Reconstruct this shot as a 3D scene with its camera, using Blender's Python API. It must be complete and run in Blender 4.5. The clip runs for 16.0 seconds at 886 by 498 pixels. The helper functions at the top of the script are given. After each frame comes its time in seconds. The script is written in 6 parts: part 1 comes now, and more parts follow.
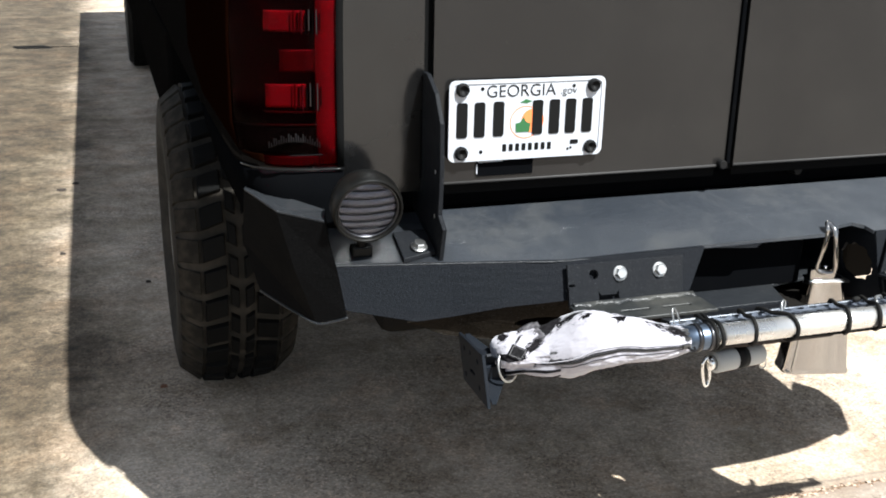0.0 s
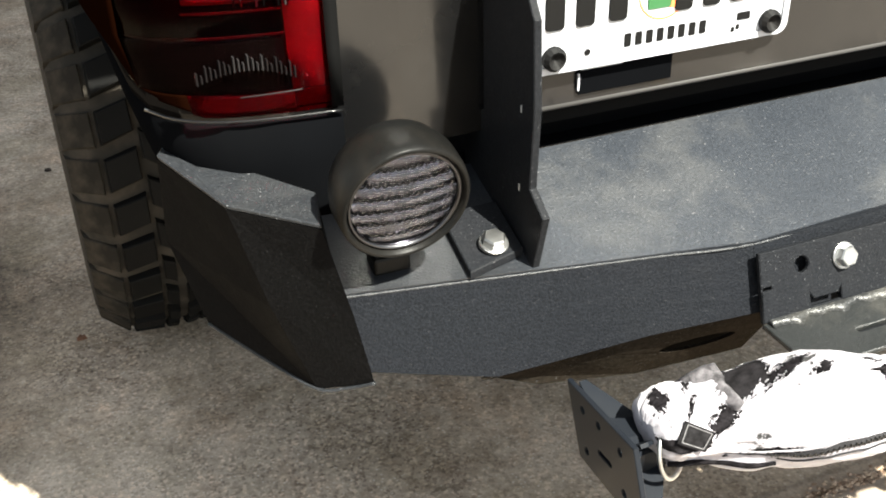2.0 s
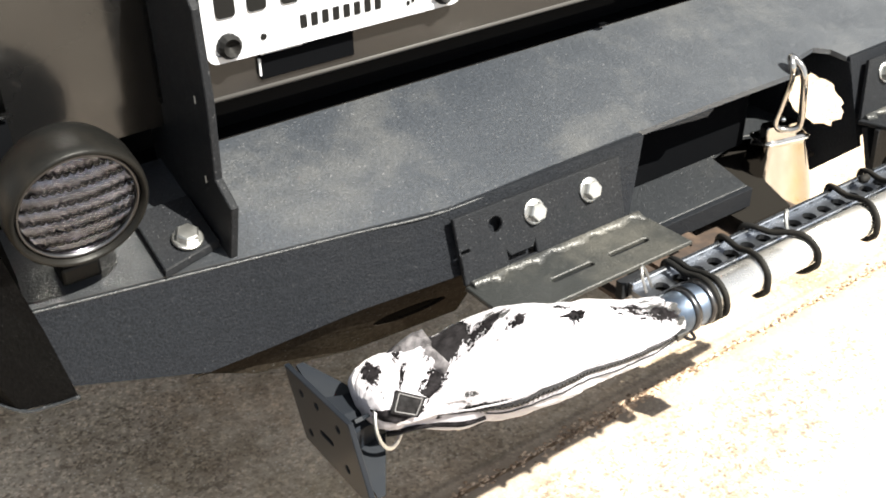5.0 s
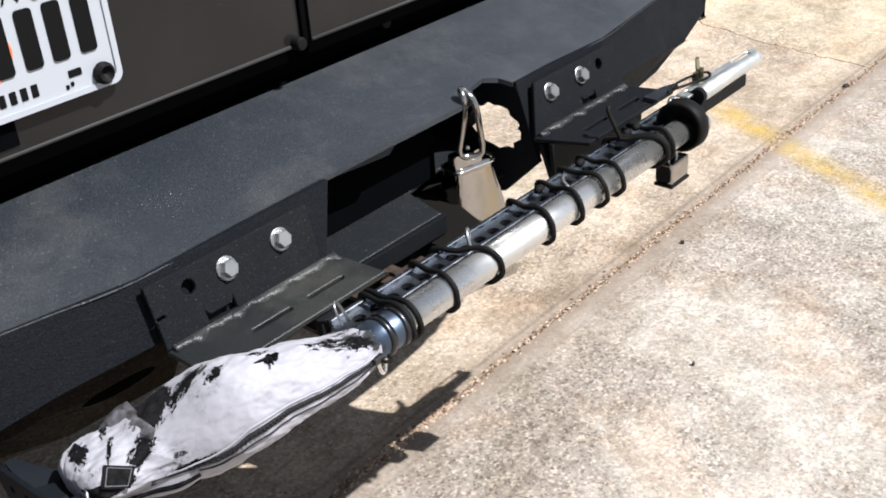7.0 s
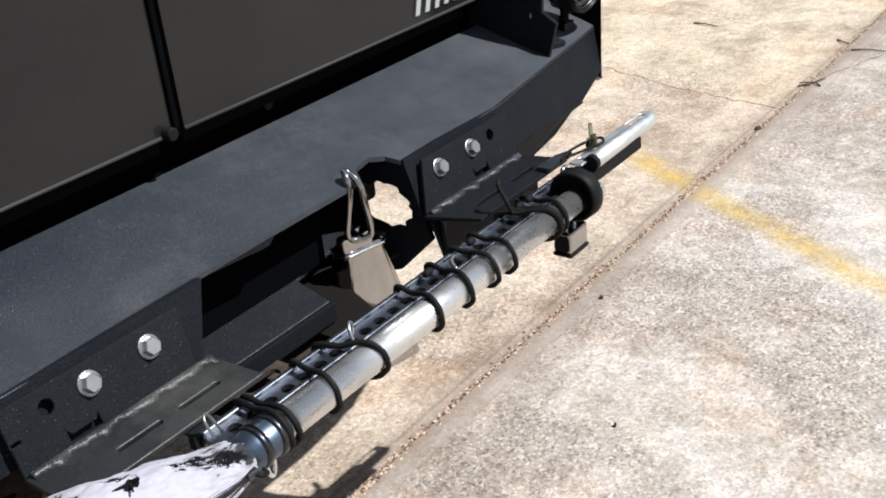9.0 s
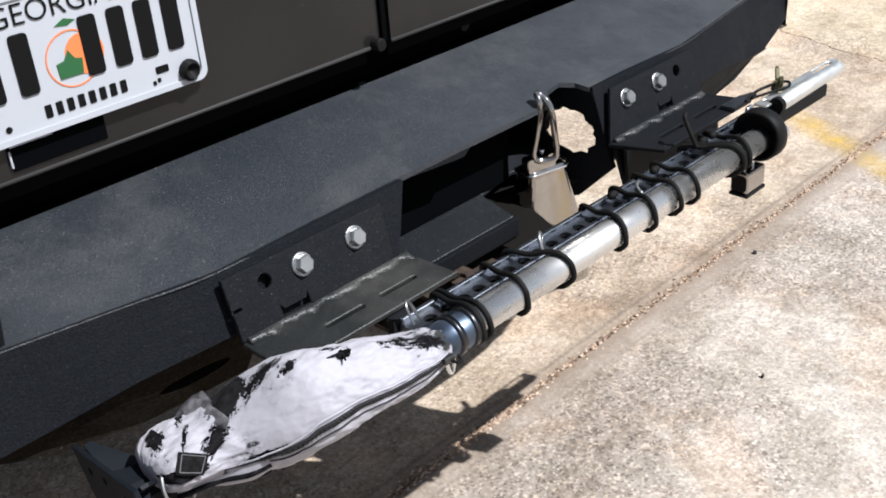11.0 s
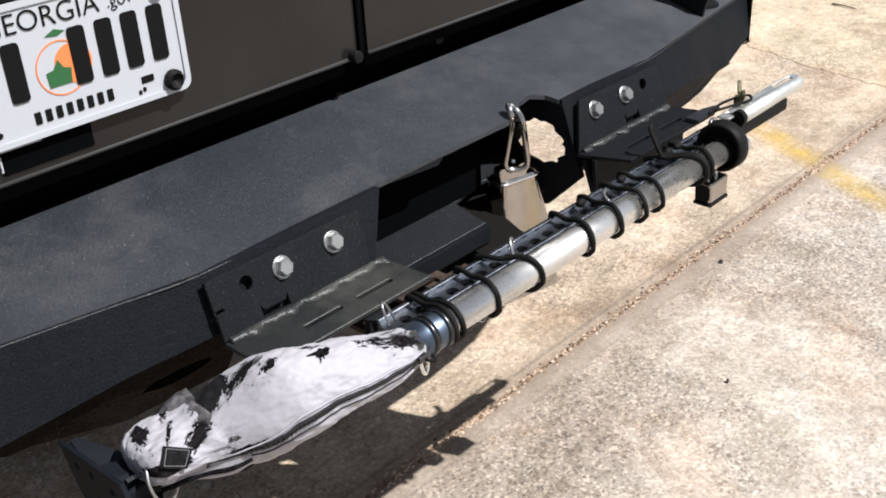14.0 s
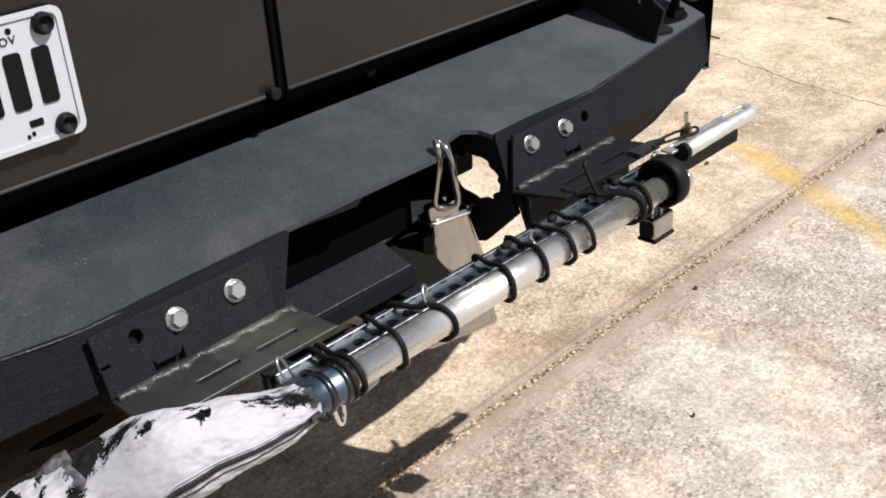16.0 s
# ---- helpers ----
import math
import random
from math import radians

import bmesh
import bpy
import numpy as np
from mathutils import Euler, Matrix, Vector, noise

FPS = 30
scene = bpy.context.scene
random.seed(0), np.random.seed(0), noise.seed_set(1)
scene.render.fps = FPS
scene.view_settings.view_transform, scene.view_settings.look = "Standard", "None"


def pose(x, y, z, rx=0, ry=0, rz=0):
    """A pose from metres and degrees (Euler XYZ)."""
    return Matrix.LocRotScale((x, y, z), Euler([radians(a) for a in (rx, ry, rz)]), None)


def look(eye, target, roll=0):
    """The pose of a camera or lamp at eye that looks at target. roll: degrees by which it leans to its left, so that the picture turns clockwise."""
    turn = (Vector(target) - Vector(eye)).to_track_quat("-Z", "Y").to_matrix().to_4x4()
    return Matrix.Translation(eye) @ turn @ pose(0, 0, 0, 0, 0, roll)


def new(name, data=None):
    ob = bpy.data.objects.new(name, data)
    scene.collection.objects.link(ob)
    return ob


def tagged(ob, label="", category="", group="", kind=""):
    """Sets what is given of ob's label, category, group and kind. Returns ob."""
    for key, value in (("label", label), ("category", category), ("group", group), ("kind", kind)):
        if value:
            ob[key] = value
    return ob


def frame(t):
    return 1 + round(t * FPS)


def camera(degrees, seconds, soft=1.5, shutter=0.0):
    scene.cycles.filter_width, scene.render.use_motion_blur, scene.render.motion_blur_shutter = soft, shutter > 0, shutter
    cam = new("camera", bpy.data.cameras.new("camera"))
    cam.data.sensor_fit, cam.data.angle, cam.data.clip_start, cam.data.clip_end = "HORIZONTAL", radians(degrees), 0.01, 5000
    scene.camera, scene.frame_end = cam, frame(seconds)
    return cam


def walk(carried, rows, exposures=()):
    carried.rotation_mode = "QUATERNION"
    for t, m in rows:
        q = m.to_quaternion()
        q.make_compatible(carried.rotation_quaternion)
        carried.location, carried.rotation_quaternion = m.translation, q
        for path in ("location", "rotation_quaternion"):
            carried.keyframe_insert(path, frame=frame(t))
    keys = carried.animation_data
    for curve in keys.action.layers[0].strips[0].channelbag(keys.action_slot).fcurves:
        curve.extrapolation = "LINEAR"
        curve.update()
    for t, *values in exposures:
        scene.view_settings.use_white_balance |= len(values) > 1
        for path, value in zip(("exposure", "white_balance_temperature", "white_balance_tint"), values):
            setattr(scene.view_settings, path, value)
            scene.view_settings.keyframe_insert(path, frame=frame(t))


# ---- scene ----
cam = camera(45.4, 16.0, soft=1.85)
PATH = [
    (0, (-1.186, -1.572, 1.428), (-0.602, 0.224, 0.772), 1.2),
    (0.5, (-1.154, -1.303, 1.419), (-0.592, 0.458, 0.655), -1.5),
    (1, (-1.099, -1.058, 1.391), (-0.532, 0.66, 0.539), 0.2),
    (1.5, (-1.09, -0.841, 1.367), (-0.426, 0.814, 0.463), -0.1),
    (2, (-1.051, -0.689, 1.342), (-0.419, 0.903, 0.311), -1.5),
    (2.5, (-1.038, -0.633, 1.338), (-0.473, 0.968, 0.28), -0.9),
    (3, (-1.031, -0.611, 1.328), (-0.456, 0.982, 0.265), -0.1),
    (3.5, (-1.024, -0.612, 1.334), (-0.452, 0.986, 0.276), -1.1),
    (4, (-1.012, -0.642, 1.335), (-0.385, 0.935, 0.278), -1.5),
    (4.5, (-0.993, -0.675, 1.347), (-0.171, 0.771, 0.237), -1.2),
    (5, (-0.979, -0.728, 1.345), (-0.004, 0.65, 0.273), -0.9),
    (5.2, (-0.971, -0.744, 1.357), (0.047, 0.609, 0.296), -1.3),
    (7.3, (-0.909, -0.849, 1.341), (0.421, 0.294, 0.377), -4.5),
    (7.5, (-0.892, -0.849, 1.346), (0.46, 0.271, 0.387), -4.5),
    (8, (-0.858, -0.856, 1.353), (0.536, 0.227, 0.412), -4.8),
    (8.5, (-0.839, -0.86, 1.356), (0.566, 0.225, 0.434), -5.7),
    (9, (-0.829, -0.86, 1.359), (0.565, 0.25, 0.45), -5.7),
    (9.5, (-0.839, -0.852, 1.363), (0.495, 0.308, 0.427), -5.5),
    (10, (-0.876, -0.85, 1.353), (0.392, 0.362, 0.391), -5.4),
    (10.2, (-0.893, -0.847, 1.347), (0.349, 0.384, 0.375), -5.4),
    (12.3, (-1.005, -0.846, 1.349), (0.179, 0.473, 0.425), -4.0),
    (12.5, (-1.016, -0.848, 1.347), (0.157, 0.484, 0.425), -4.2),
    (13, (-1.003, -0.859, 1.359), (0.182, 0.44, 0.406), -4.1),
    (13.5, (-0.988, -0.872, 1.358), (0.249, 0.378, 0.405), -3.6),
    (14, (-0.974, -0.879, 1.364), (0.281, 0.357, 0.416), -3.5),
    (14.5, (-0.96, -0.898, 1.365), (0.297, 0.325, 0.404), -3.9),
    (15, (-0.958, -0.915, 1.37), (0.297, 0.32, 0.422), -4.1),
    (15.5, (-0.945, -0.909, 1.369), (0.309, 0.321, 0.412), -4.3),
    (16, (-0.833, -0.923, 1.371), (0.404, 0.342, 0.438), -4.1),
]
EXPO = [(0.0, 1.40, 5900, 6), (1.0, 1.74, 5950, 5), (2.0, 2.32, 6600, 4), (2.5, 2.46, 6650, 4), (3.5, 2.56, 6650, 4), (4.2, 2.64, 6650, 4), (5.0, 2.24, 6700, 6), (5.2, 1.95, 6650, 7), (7.3, 0.72, 5800, 9), (9.0, 0.65, 5750, 9), (12.5, 0.72, 5900, 10), (16.0, 0.68, 6150, 10)]
walk(cam, [(t, look(eye, target, roll)) for t, eye, target, roll in PATH], EXPO)

# ---- light ----
SUN_DIR = Vector((0.28, -0.69, 1.0)).normalized()
world = bpy.data.worlds.new("world")
scene.world = world
world.use_nodes = True
wn = world.node_tree.nodes
sky = wn.new("ShaderNodeTexSky")
sky.sky_type = "NISHITA"
sky.sun_disc = False
sky.sun_elevation = math.asin(SUN_DIR.z)
sky.sun_rotation = math.atan2(SUN_DIR.x, SUN_DIR.y)
wn["Background"].inputs["Strength"].default_value = 0.052
soft_sky = wn.new("ShaderNodeHueSaturation")
soft_sky.inputs["Saturation"].default_value = 0.35
world.node_tree.links.new(sky.outputs["Color"], soft_sky.inputs["Color"])
world.node_tree.links.new(soft_sky.outputs["Color"], wn["Background"].inputs["Color"])
sun = new("sun", bpy.data.lights.new("sun", "SUN"))
sun.data.energy, sun.data.angle, sun.data.color = 4.6, radians(0.53), (1.0, 0.955, 0.88)
sun.matrix_world = look(SUN_DIR * 20, (0, 0, 0))


# ---- materials ----
def mat(name, color=(0.5, 0.5, 0.5), rough=0.5, metal=0.0, **more):
    m = bpy.data.materials.new(name)
    m.use_nodes = True
    b = m.node_tree.nodes["Principled BSDF"]
    b.inputs["Base Color"].default_value = (*color, 1)
    b.inputs["Roughness"].default_value = rough
    b.inputs["Metallic"].default_value = metal
    for k, v in more.items():
        b.inputs[k.replace("_", " ")].default_value = v
    return m


def node(m, kind, **sockets):
    n = m.node_tree.nodes.new(kind)
    for k, v in sockets.items():
        n.inputs[k.replace("_", " ")].default_value = v
    return n


def link(m, a, b):
    m.node_tree.links.new(a, b)


def coords(m, kind="Object"):
    return node(m, "ShaderNodeTexCoord").outputs[kind]


def noise_tex(m, scale, detail=4, rough=0.55, vec=None):
    n = node(m, "ShaderNodeTexNoise", Scale=scale, Detail=detail, Roughness=rough)
    link(m, vec or coords(m), n.inputs["Vector"])
    return n.outputs["Fac"]


def ramp(m, fac, *stops):
    r = m.node_tree.nodes.new("ShaderNodeValToRGB")
    e = r.color_ramp.elements
    while len(e) < len(stops):
        e.new(0.5)
    for k, (pos, col) in zip(e, stops):
        k.position = pos
        k.color = (*col, 1) if not isinstance(col, float) else (col, col, col, 1)
    link(m, fac, r.inputs["Fac"])
    return r.outputs["Color"]


def mix(m, fac, a, b, blend="MIX"):
    n = m.node_tree.nodes.new("ShaderNodeMix")
    n.data_type, n.blend_type = "RGBA", blend
    for sock, val in ((n.inputs["Factor"], fac), (n.inputs[6], a), (n.inputs[7], b)):
        if hasattr(val, "is_linked"):
            link(m, val, sock)
        elif isinstance(val, (int, float)):
            sock.default_value = val
        else:
            sock.default_value = (*val, 1)
    return n.outputs[2]


def set_in(m, name, out):
    link(m, out, m.node_tree.nodes["Principled BSDF"].inputs[name])


def bump(m, height, strength=0.3, dist=0.001):
    n = node(m, "ShaderNodeBump", Strength=strength, Distance=dist)
    link(m, height, n.inputs["Height"])
    set_in(m, "Normal", n.outputs["Normal"])
    return n


def make_concrete(name, tint, lo, hi):
    m = mat(name, rough=0.9)
    co = coords(m)
    big = noise_tex(m, 0.9, 6, 0.62, co)
    mid = noise_tex(m, 5.5, 7, 0.72, co)
    spot = noise_tex(m, 26, 5, 0.72, co)
    fine = noise_tex(m, 75, 8, 0.85, co)
    base = ramp(m, big, (0.30, (0.38, 0.325, 0.27)), (0.5, (0.48, 0.43, 0.375)), (0.7, (0.52, 0.485, 0.44)))
    blot = ramp(m, mid, (0.33, (0.68, 0.66, 0.62)), (0.50, (0.93, 0.92, 0.91)), (0.64, (1.12, 1.12, 1.13)))
    c = mix(m, 1.0, base, blot, "MULTIPLY")
    c = mix(m, 1.0, c, ramp(m, spot, (0.34, (0.80, 0.78, 0.76)), (0.50, (1.0, 1.0, 1.0)), (0.66, (1.07, 1.07, 1.07))), "MULTIPLY")
    grit = ramp(m, fine, (0.36, (0.55, 0.52, 0.49)), (0.47, (0.94, 0.93, 0.92)), (0.62, (1.20, 1.20, 1.20)))
    c = mix(m, 0.75, c, grit, "MULTIPLY")
    tone = noise_tex(m, 3.1, 6, 0.7, co)
    c = mix(m, 1.0, c, ramp(m, tone, (0.36, (0.92, 0.91, 0.86)), (0.50, (1.0, 1.0, 1.0)), (0.62, (1.06, 0.99, 0.93))), "MULTIPLY")
    # smooth cement skin over rough exposed aggregate
    skin_n = noise_tex(m, 1.7, 7, 0.66, co)
    skin = ramp(m, skin_n, (lo, 0.0), (hi, 1.0))
    vor = node(m, "ShaderNodeTexVoronoi", Scale=165.0)
    link(m, co, vor.inputs["Vector"])
    pick = node(m, "ShaderNodeSeparateXYZ")
    link(m, vor.outputs["Color"], pick.inputs[0])
    stones = ramp(m, pick.outputs["X"], (0.0, (0.46, 0.43, 0.41)), (0.16, (0.70, 0.67, 0.65)), (0.34, (0.94, 0.93, 0.91)), (0.78, (1.03, 1.02, 1.0)), (0.93, (1.50, 1.46, 1.40)))
    rough_c = mix(m, 1.0, mix(m, 1.0, c, stones, "MULTIPLY"), (0.88, 0.87, 0.87), "MULTIPLY")
    faint = mix(m, 0.48, c, mix(m, 1.0, c, stones, "MULTIPLY"))
    c = mix(m, skin, rough_c, mix(m, 1.0, faint, (1.10, 1.09, 1.08), "MULTIPLY"))
    # pale grains and dark pits of the worn surface
    for size, least, tone_to, much in ((115.0, 0.60, (0.74, 0.71, 0.66), 0.50), (90.0, 0.66, (0.16, 0.135, 0.11), 0.50)):
        dot = node(m, "ShaderNodeTexVoronoi", Scale=size)
        link(m, co, dot.inputs["Vector"])
        which = node(m, "ShaderNodeSeparateXYZ")
        link(m, dot.outputs["Color"], which.inputs[0])
        c = mix(m, mix(m, 1.0, ramp(m, dot.outputs["Distance"], (0.16, much), (0.30, 0.0)), ramp(m, which.outputs["Y"], (least, 0.0), (least + 0.02, 1.0)), "MULTIPLY"), c, tone_to)
    c = mix(m, 1.0, c, tint, "MULTIPLY")
    stain = noise_tex(m, 2.1, 8, 0.74, co)
    c = mix(m, 1.0, c, ramp(m, stain, (0.36, (0.70, 0.66, 0.61)), (0.48, (1.0, 1.0, 1.0)), (0.75, (1.06, 1.06, 1.06))), "MULTIPLY")
    # rust-brown dirt washed along the joint
    sep = node(m, "ShaderNodeSeparateXYZ")
    link(m, co, sep.inputs[0])
    wob = node(m, "ShaderNodeMath")
    wob.operation = "MULTIPLY_ADD"
    link(m, mid, wob.inputs[0])
    wob.inputs[1].default_value = 0.03
    link(m, sep.outputs["Y"], wob.inputs[2])
    dist = node(m, "ShaderNodeMath")
    dist.operation = "SUBTRACT"
    link(m, wob.outputs[0], dist.inputs[0])
    dist.inputs[1].default_value = 0.335 + 0.015
    ab = node(m, "ShaderNodeMath")
    ab.operation = "ABSOLUTE"
    link(m, dist.outputs[0], ab.inputs[0])
    band = ramp(m, ab.outputs[0], (0.0, 0.92), (0.013, 0.78), (0.028, 0.42), (0.06, 0.22), (0.15, 0.0))
    c = mix(m, band, c, (0.185, 0.125, 0.08))
    # shade lying on the far left put into the slab's colour, with old grime
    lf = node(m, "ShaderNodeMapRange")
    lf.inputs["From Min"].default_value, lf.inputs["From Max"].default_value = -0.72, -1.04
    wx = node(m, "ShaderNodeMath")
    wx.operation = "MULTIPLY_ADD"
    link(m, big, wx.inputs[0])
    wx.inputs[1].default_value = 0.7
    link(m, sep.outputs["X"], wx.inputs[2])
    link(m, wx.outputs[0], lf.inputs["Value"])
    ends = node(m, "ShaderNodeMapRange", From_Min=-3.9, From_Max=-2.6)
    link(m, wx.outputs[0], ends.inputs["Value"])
    shade_grime = mix(m, 1.0, lf.outputs[0], ends.outputs[0], "MULTIPLY")
    c = mix(m, shade_grime, c, mix(m, 1.0, c, ramp(m, mix(m, 0.4, mid, spot), (0.38, (0.18, 0.175, 0.145)), (0.50, (0.36, 0.343, 0.303)), (0.62, (0.58, 0.56, 0.51))), "MULTIPLY"))
    # a second, darker step of that painted shade and grime further out
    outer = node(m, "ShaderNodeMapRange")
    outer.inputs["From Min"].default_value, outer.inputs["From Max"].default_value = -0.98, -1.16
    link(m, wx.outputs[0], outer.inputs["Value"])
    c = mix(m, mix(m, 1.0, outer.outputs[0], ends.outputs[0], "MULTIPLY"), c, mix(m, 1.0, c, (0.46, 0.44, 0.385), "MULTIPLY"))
    # faint trowel lines beside the joint
    ln = node(m, "ShaderNodeMapRange")
    ln.inputs["From Min"].default_value, ln.inputs["From Max"].default_value = 0.335 - 0.22, 0.335 + 0.22
    link(m, sep.outputs["Y"], ln.inputs["Value"])
    c = mix(m, 1.0, c, ramp(m, ln.outputs[0], (0.0, 1.0), (0.205, 1.0), (0.355, 1.05), (0.368, 0.80), (0.384, 0.96), (0.475, 0.93), (0.525, 0.93), (0.565, 1.0), (0.585, 0.60), (0.605, 0.97), (0.80, 1.02), (0.82, 0.88), (0.84, 1.0), (1.0, 1.0)), "MULTIPLY")
    # smooth trowelled margin along the joint
    margin = ramp(m, ln.outputs[0], (0.0, 0.0), (0.350, 0.0), (0.380, 0.42), (0.46, 0.40), (0.54, 0.35), (0.62, 0.0))
    c = mix(m, margin, c, ramp(m, mid, (0.35, (0.31, 0.245, 0.19)), (0.62, (0.42, 0.355, 0.295))))
    set_in(m, "Base Color", c)
    h = mix(m, 0.35, fine, spot)
    bump(m, h, 0.6, 0.004)
    return m


def make_coat(name, color, rough, scale=420.0, strength=0.8, dust=0.05, spec=0.25, sparkle=0.2):
    """Textured truck-bed coating with a little dust."""
    m = mat(name, color, rough, Specular_IOR_Level=spec)
    co = coords(m)
    n = noise_tex(m, scale, 3, 0.6, co)
    lump = noise_tex(m, scale * 0.28, 2, 0.5, co)
    bump(m, mix(m, 0.15, n, lump), strength, 0.0015)
    patch = noise_tex(m, 5.5, 6, 0.68, co)
    sp = noise_tex(m, 430, 2, 0.5, co)
    c = mix(m, ramp(m, patch, (0.50, 0.0), (0.72, dust)), color, (0.36, 0.33, 0.27))
    c = mix(m, 0.6, c, ramp(m, n, (0.35, (0.5, 0.5, 0.5)), (0.65, (1.5, 1.5, 1.5))), "MULTIPLY")
    c = mix(m, ramp(m, sp, (0.66, 0.0), (0.76, sparkle)), c, (0.28, 0.28, 0.29))
    set_in(m, "Base Color", c)
    set_in(m, "Roughness", ramp(m, patch, (0.35, rough - 0.06), (0.7, min(1.0, rough + 0.16))))
    return m


def make_paint(name, color, rough=0.28, coat=0.6, dirt=0.12, spec=0.15):
    m = mat(name, color, rough, 0.0, Coat_Weight=coat, Coat_Roughness=0.09, Specular_IOR_Level=spec)
    p = noise_tex(m, 3.5, 6, 0.6)
    f = noise_tex(m, 60, 3, 0.6)
    c = mix(m, ramp(m, p, (0.45, 0.0), (0.75, dirt)), color, (0.28, 0.25, 0.21))
    c = mix(m, ramp(m, f, (0.70, 0.0), (0.82, 0.03)), c, (0.4, 0.38, 0.34))
    set_in(m, "Base Color", c)
    set_in(m, "Roughness", ramp(m, p, (0.3, rough), (0.75, rough + 0.16)))
    set_in(m, "Coat Roughness", ramp(m, f, (0.3, 0.06), (0.8, 0.22)))
    return m


def make_metal(name, color, rough, scratch=0.12, stain=(0.25, 0.2, 0.15), stain_amt=0.25):
    m = mat(name, color, rough, 1.0)
    n = noise_tex(m, 35, 5, 0.65)
    f = noise_tex(m, 400, 2)
    set_in(m, "Roughness", ramp(m, n, (0.3, max(0.02, rough - 0.04)), (0.75, rough + scratch)))
    set_in(m, "Base Color", mix(m, ramp(m, n, (0.55, 0.0), (0.8, stain_amt)), color, stain))
    bump(m, f, 0.06, 0.0004)
    return m


def make_rust():
    m = mat("rusty_steel", rough=0.85)
    n = noise_tex(m, 40, 6, 0.7)
    set_in(m, "Base Color", ramp(m, n, (0.3, (0.011, 0.007, 0.005)), (0.5, (0.026, 0.015, 0.010)), (0.7, (0.055, 0.034, 0.021))))
    bump(m, n, 0.5, 0.002)
    return m


def make_rubber(name, color=(0.022, 0.022, 0.022), rough=0.75, dust=0.3):
    m = mat(name, color, rough, Specular_IOR_Level=0.1)
    n = noise_tex(m, 18, 6, 0.65)
    set_in(m, "Base Color", mix(m, ramp(m, n, (0.42, 0.0), (0.72, dust)), color, (0.26, 0.21, 0.16)))
    bump(m, noise_tex(m, 250, 3), 0.25, 0.001)
    return m


# centres and reach of the worn places on the cover
WORN = (((-0.515, -0.055, 0.722), 0.045, 0.30), ((-0.575, -0.050, 0.700), 0.045, 0.16), ((-0.470, -0.095, 0.755), 0.05, 0.26), ((-0.325, -0.150, 0.742), 0.045, 0.42), ((-0.305, -0.172, 0.730), 0.018, 0.8), ((-0.515, -0.118, 0.690), 0.03, 0.36))


def make_cover():
    """White synthetic cover, scuffed and worn through to its dark backing toward both ends."""
    m = mat("torn_white_cover", rough=0.72, Sheen_Weight=0.2)
    st = node(m, "ShaderNodeMapping")
    st.inputs["Scale"].default_value = (0.34, 1, 1)
    st.inputs["Rotation"].default_value = (0, 0.5, 0.2)
    link(m, coords(m), st.inputs["Vector"])
    n = noise_tex(m, 42, 6, 0.62, st.outputs[0])
    grime = noise_tex(m, 14, 5, 0.6)
    white = mix(m, ramp(m, grime, (0.45, 0.0), (0.8, 0.4)), (0.38, 0.362, 0.395), (0.27, 0.255, 0.285))
    # worn and torn places: black backing showing through
    far = None
    for (x, y, z), rad, much in WORN:
        d = node(m, "ShaderNodeVectorMath")
        d.operation = "DISTANCE"
        link(m, coords(m), d.inputs[0])
        d.inputs[1].default_value = (x, y, z)
        q = node(m, "ShaderNodeMapRange")
        q.inputs["From Min"].default_value, q.inputs["From Max"].default_value = rad, 0.0
        q.inputs["To Max"].default_value = much
        link(m, d.outputs["Value"], q.inputs["Value"])
        if far is None:
            far = q.outputs[0]
        else:
            mx = node(m, "ShaderNodeMath")
            mx.operation = "MAXIMUM"
            link(m, far, mx.inputs[0])
            link(m, q.outputs[0], mx.inputs[1])
            far = mx.outputs[0]
    fray = noise_tex(m, 62, 10, 0.78, st.outputs[0])
    total = node(m, "ShaderNodeMath")
    total.operation = "MULTIPLY_ADD"
    link(m, fray, total.inputs[0])
    total.inputs[1].default_value = 3.6
    lift = node(m, "ShaderNodeMapRange")
    lift.inputs["From Max"].default_value = 0.5
    link(m, far, lift.inputs["Value"])
    link(m, lift.outputs[0], total.inputs[2])
    mapped = node(m, "ShaderNodeMapRange")
    mapped.inputs["From Min"].default_value, mapped.inputs["From Max"].default_value = 2.38, 2.46
    link(m, total.outputs[0], mapped.inputs["Value"])
    torn = ramp(m, n, (0.3, (0.003, 0.003, 0.003)), (0.7, (0.015, 0.014, 0.015)))
    smudge = node(m, "ShaderNodeMapRange")
    smudge.inputs["From Min"].default_value, smudge.inputs["From Max"].default_value = 1.9, 2.45
    smudge.inputs["To Max"].default_value = 0.35
    link(m, total.outputs[0], smudge.inputs["Value"])
    white = mix(m, smudge.outputs[0], white, (0.11, 0.105, 0.112))
    c = mix(m, mapped.outputs[0], white, torn)
    set_in(m, "Base Color", c)
    bump(m, mix(m, 0.6, n, noise_tex(m, 160, 3)), 0.35, 0.002)
    return m


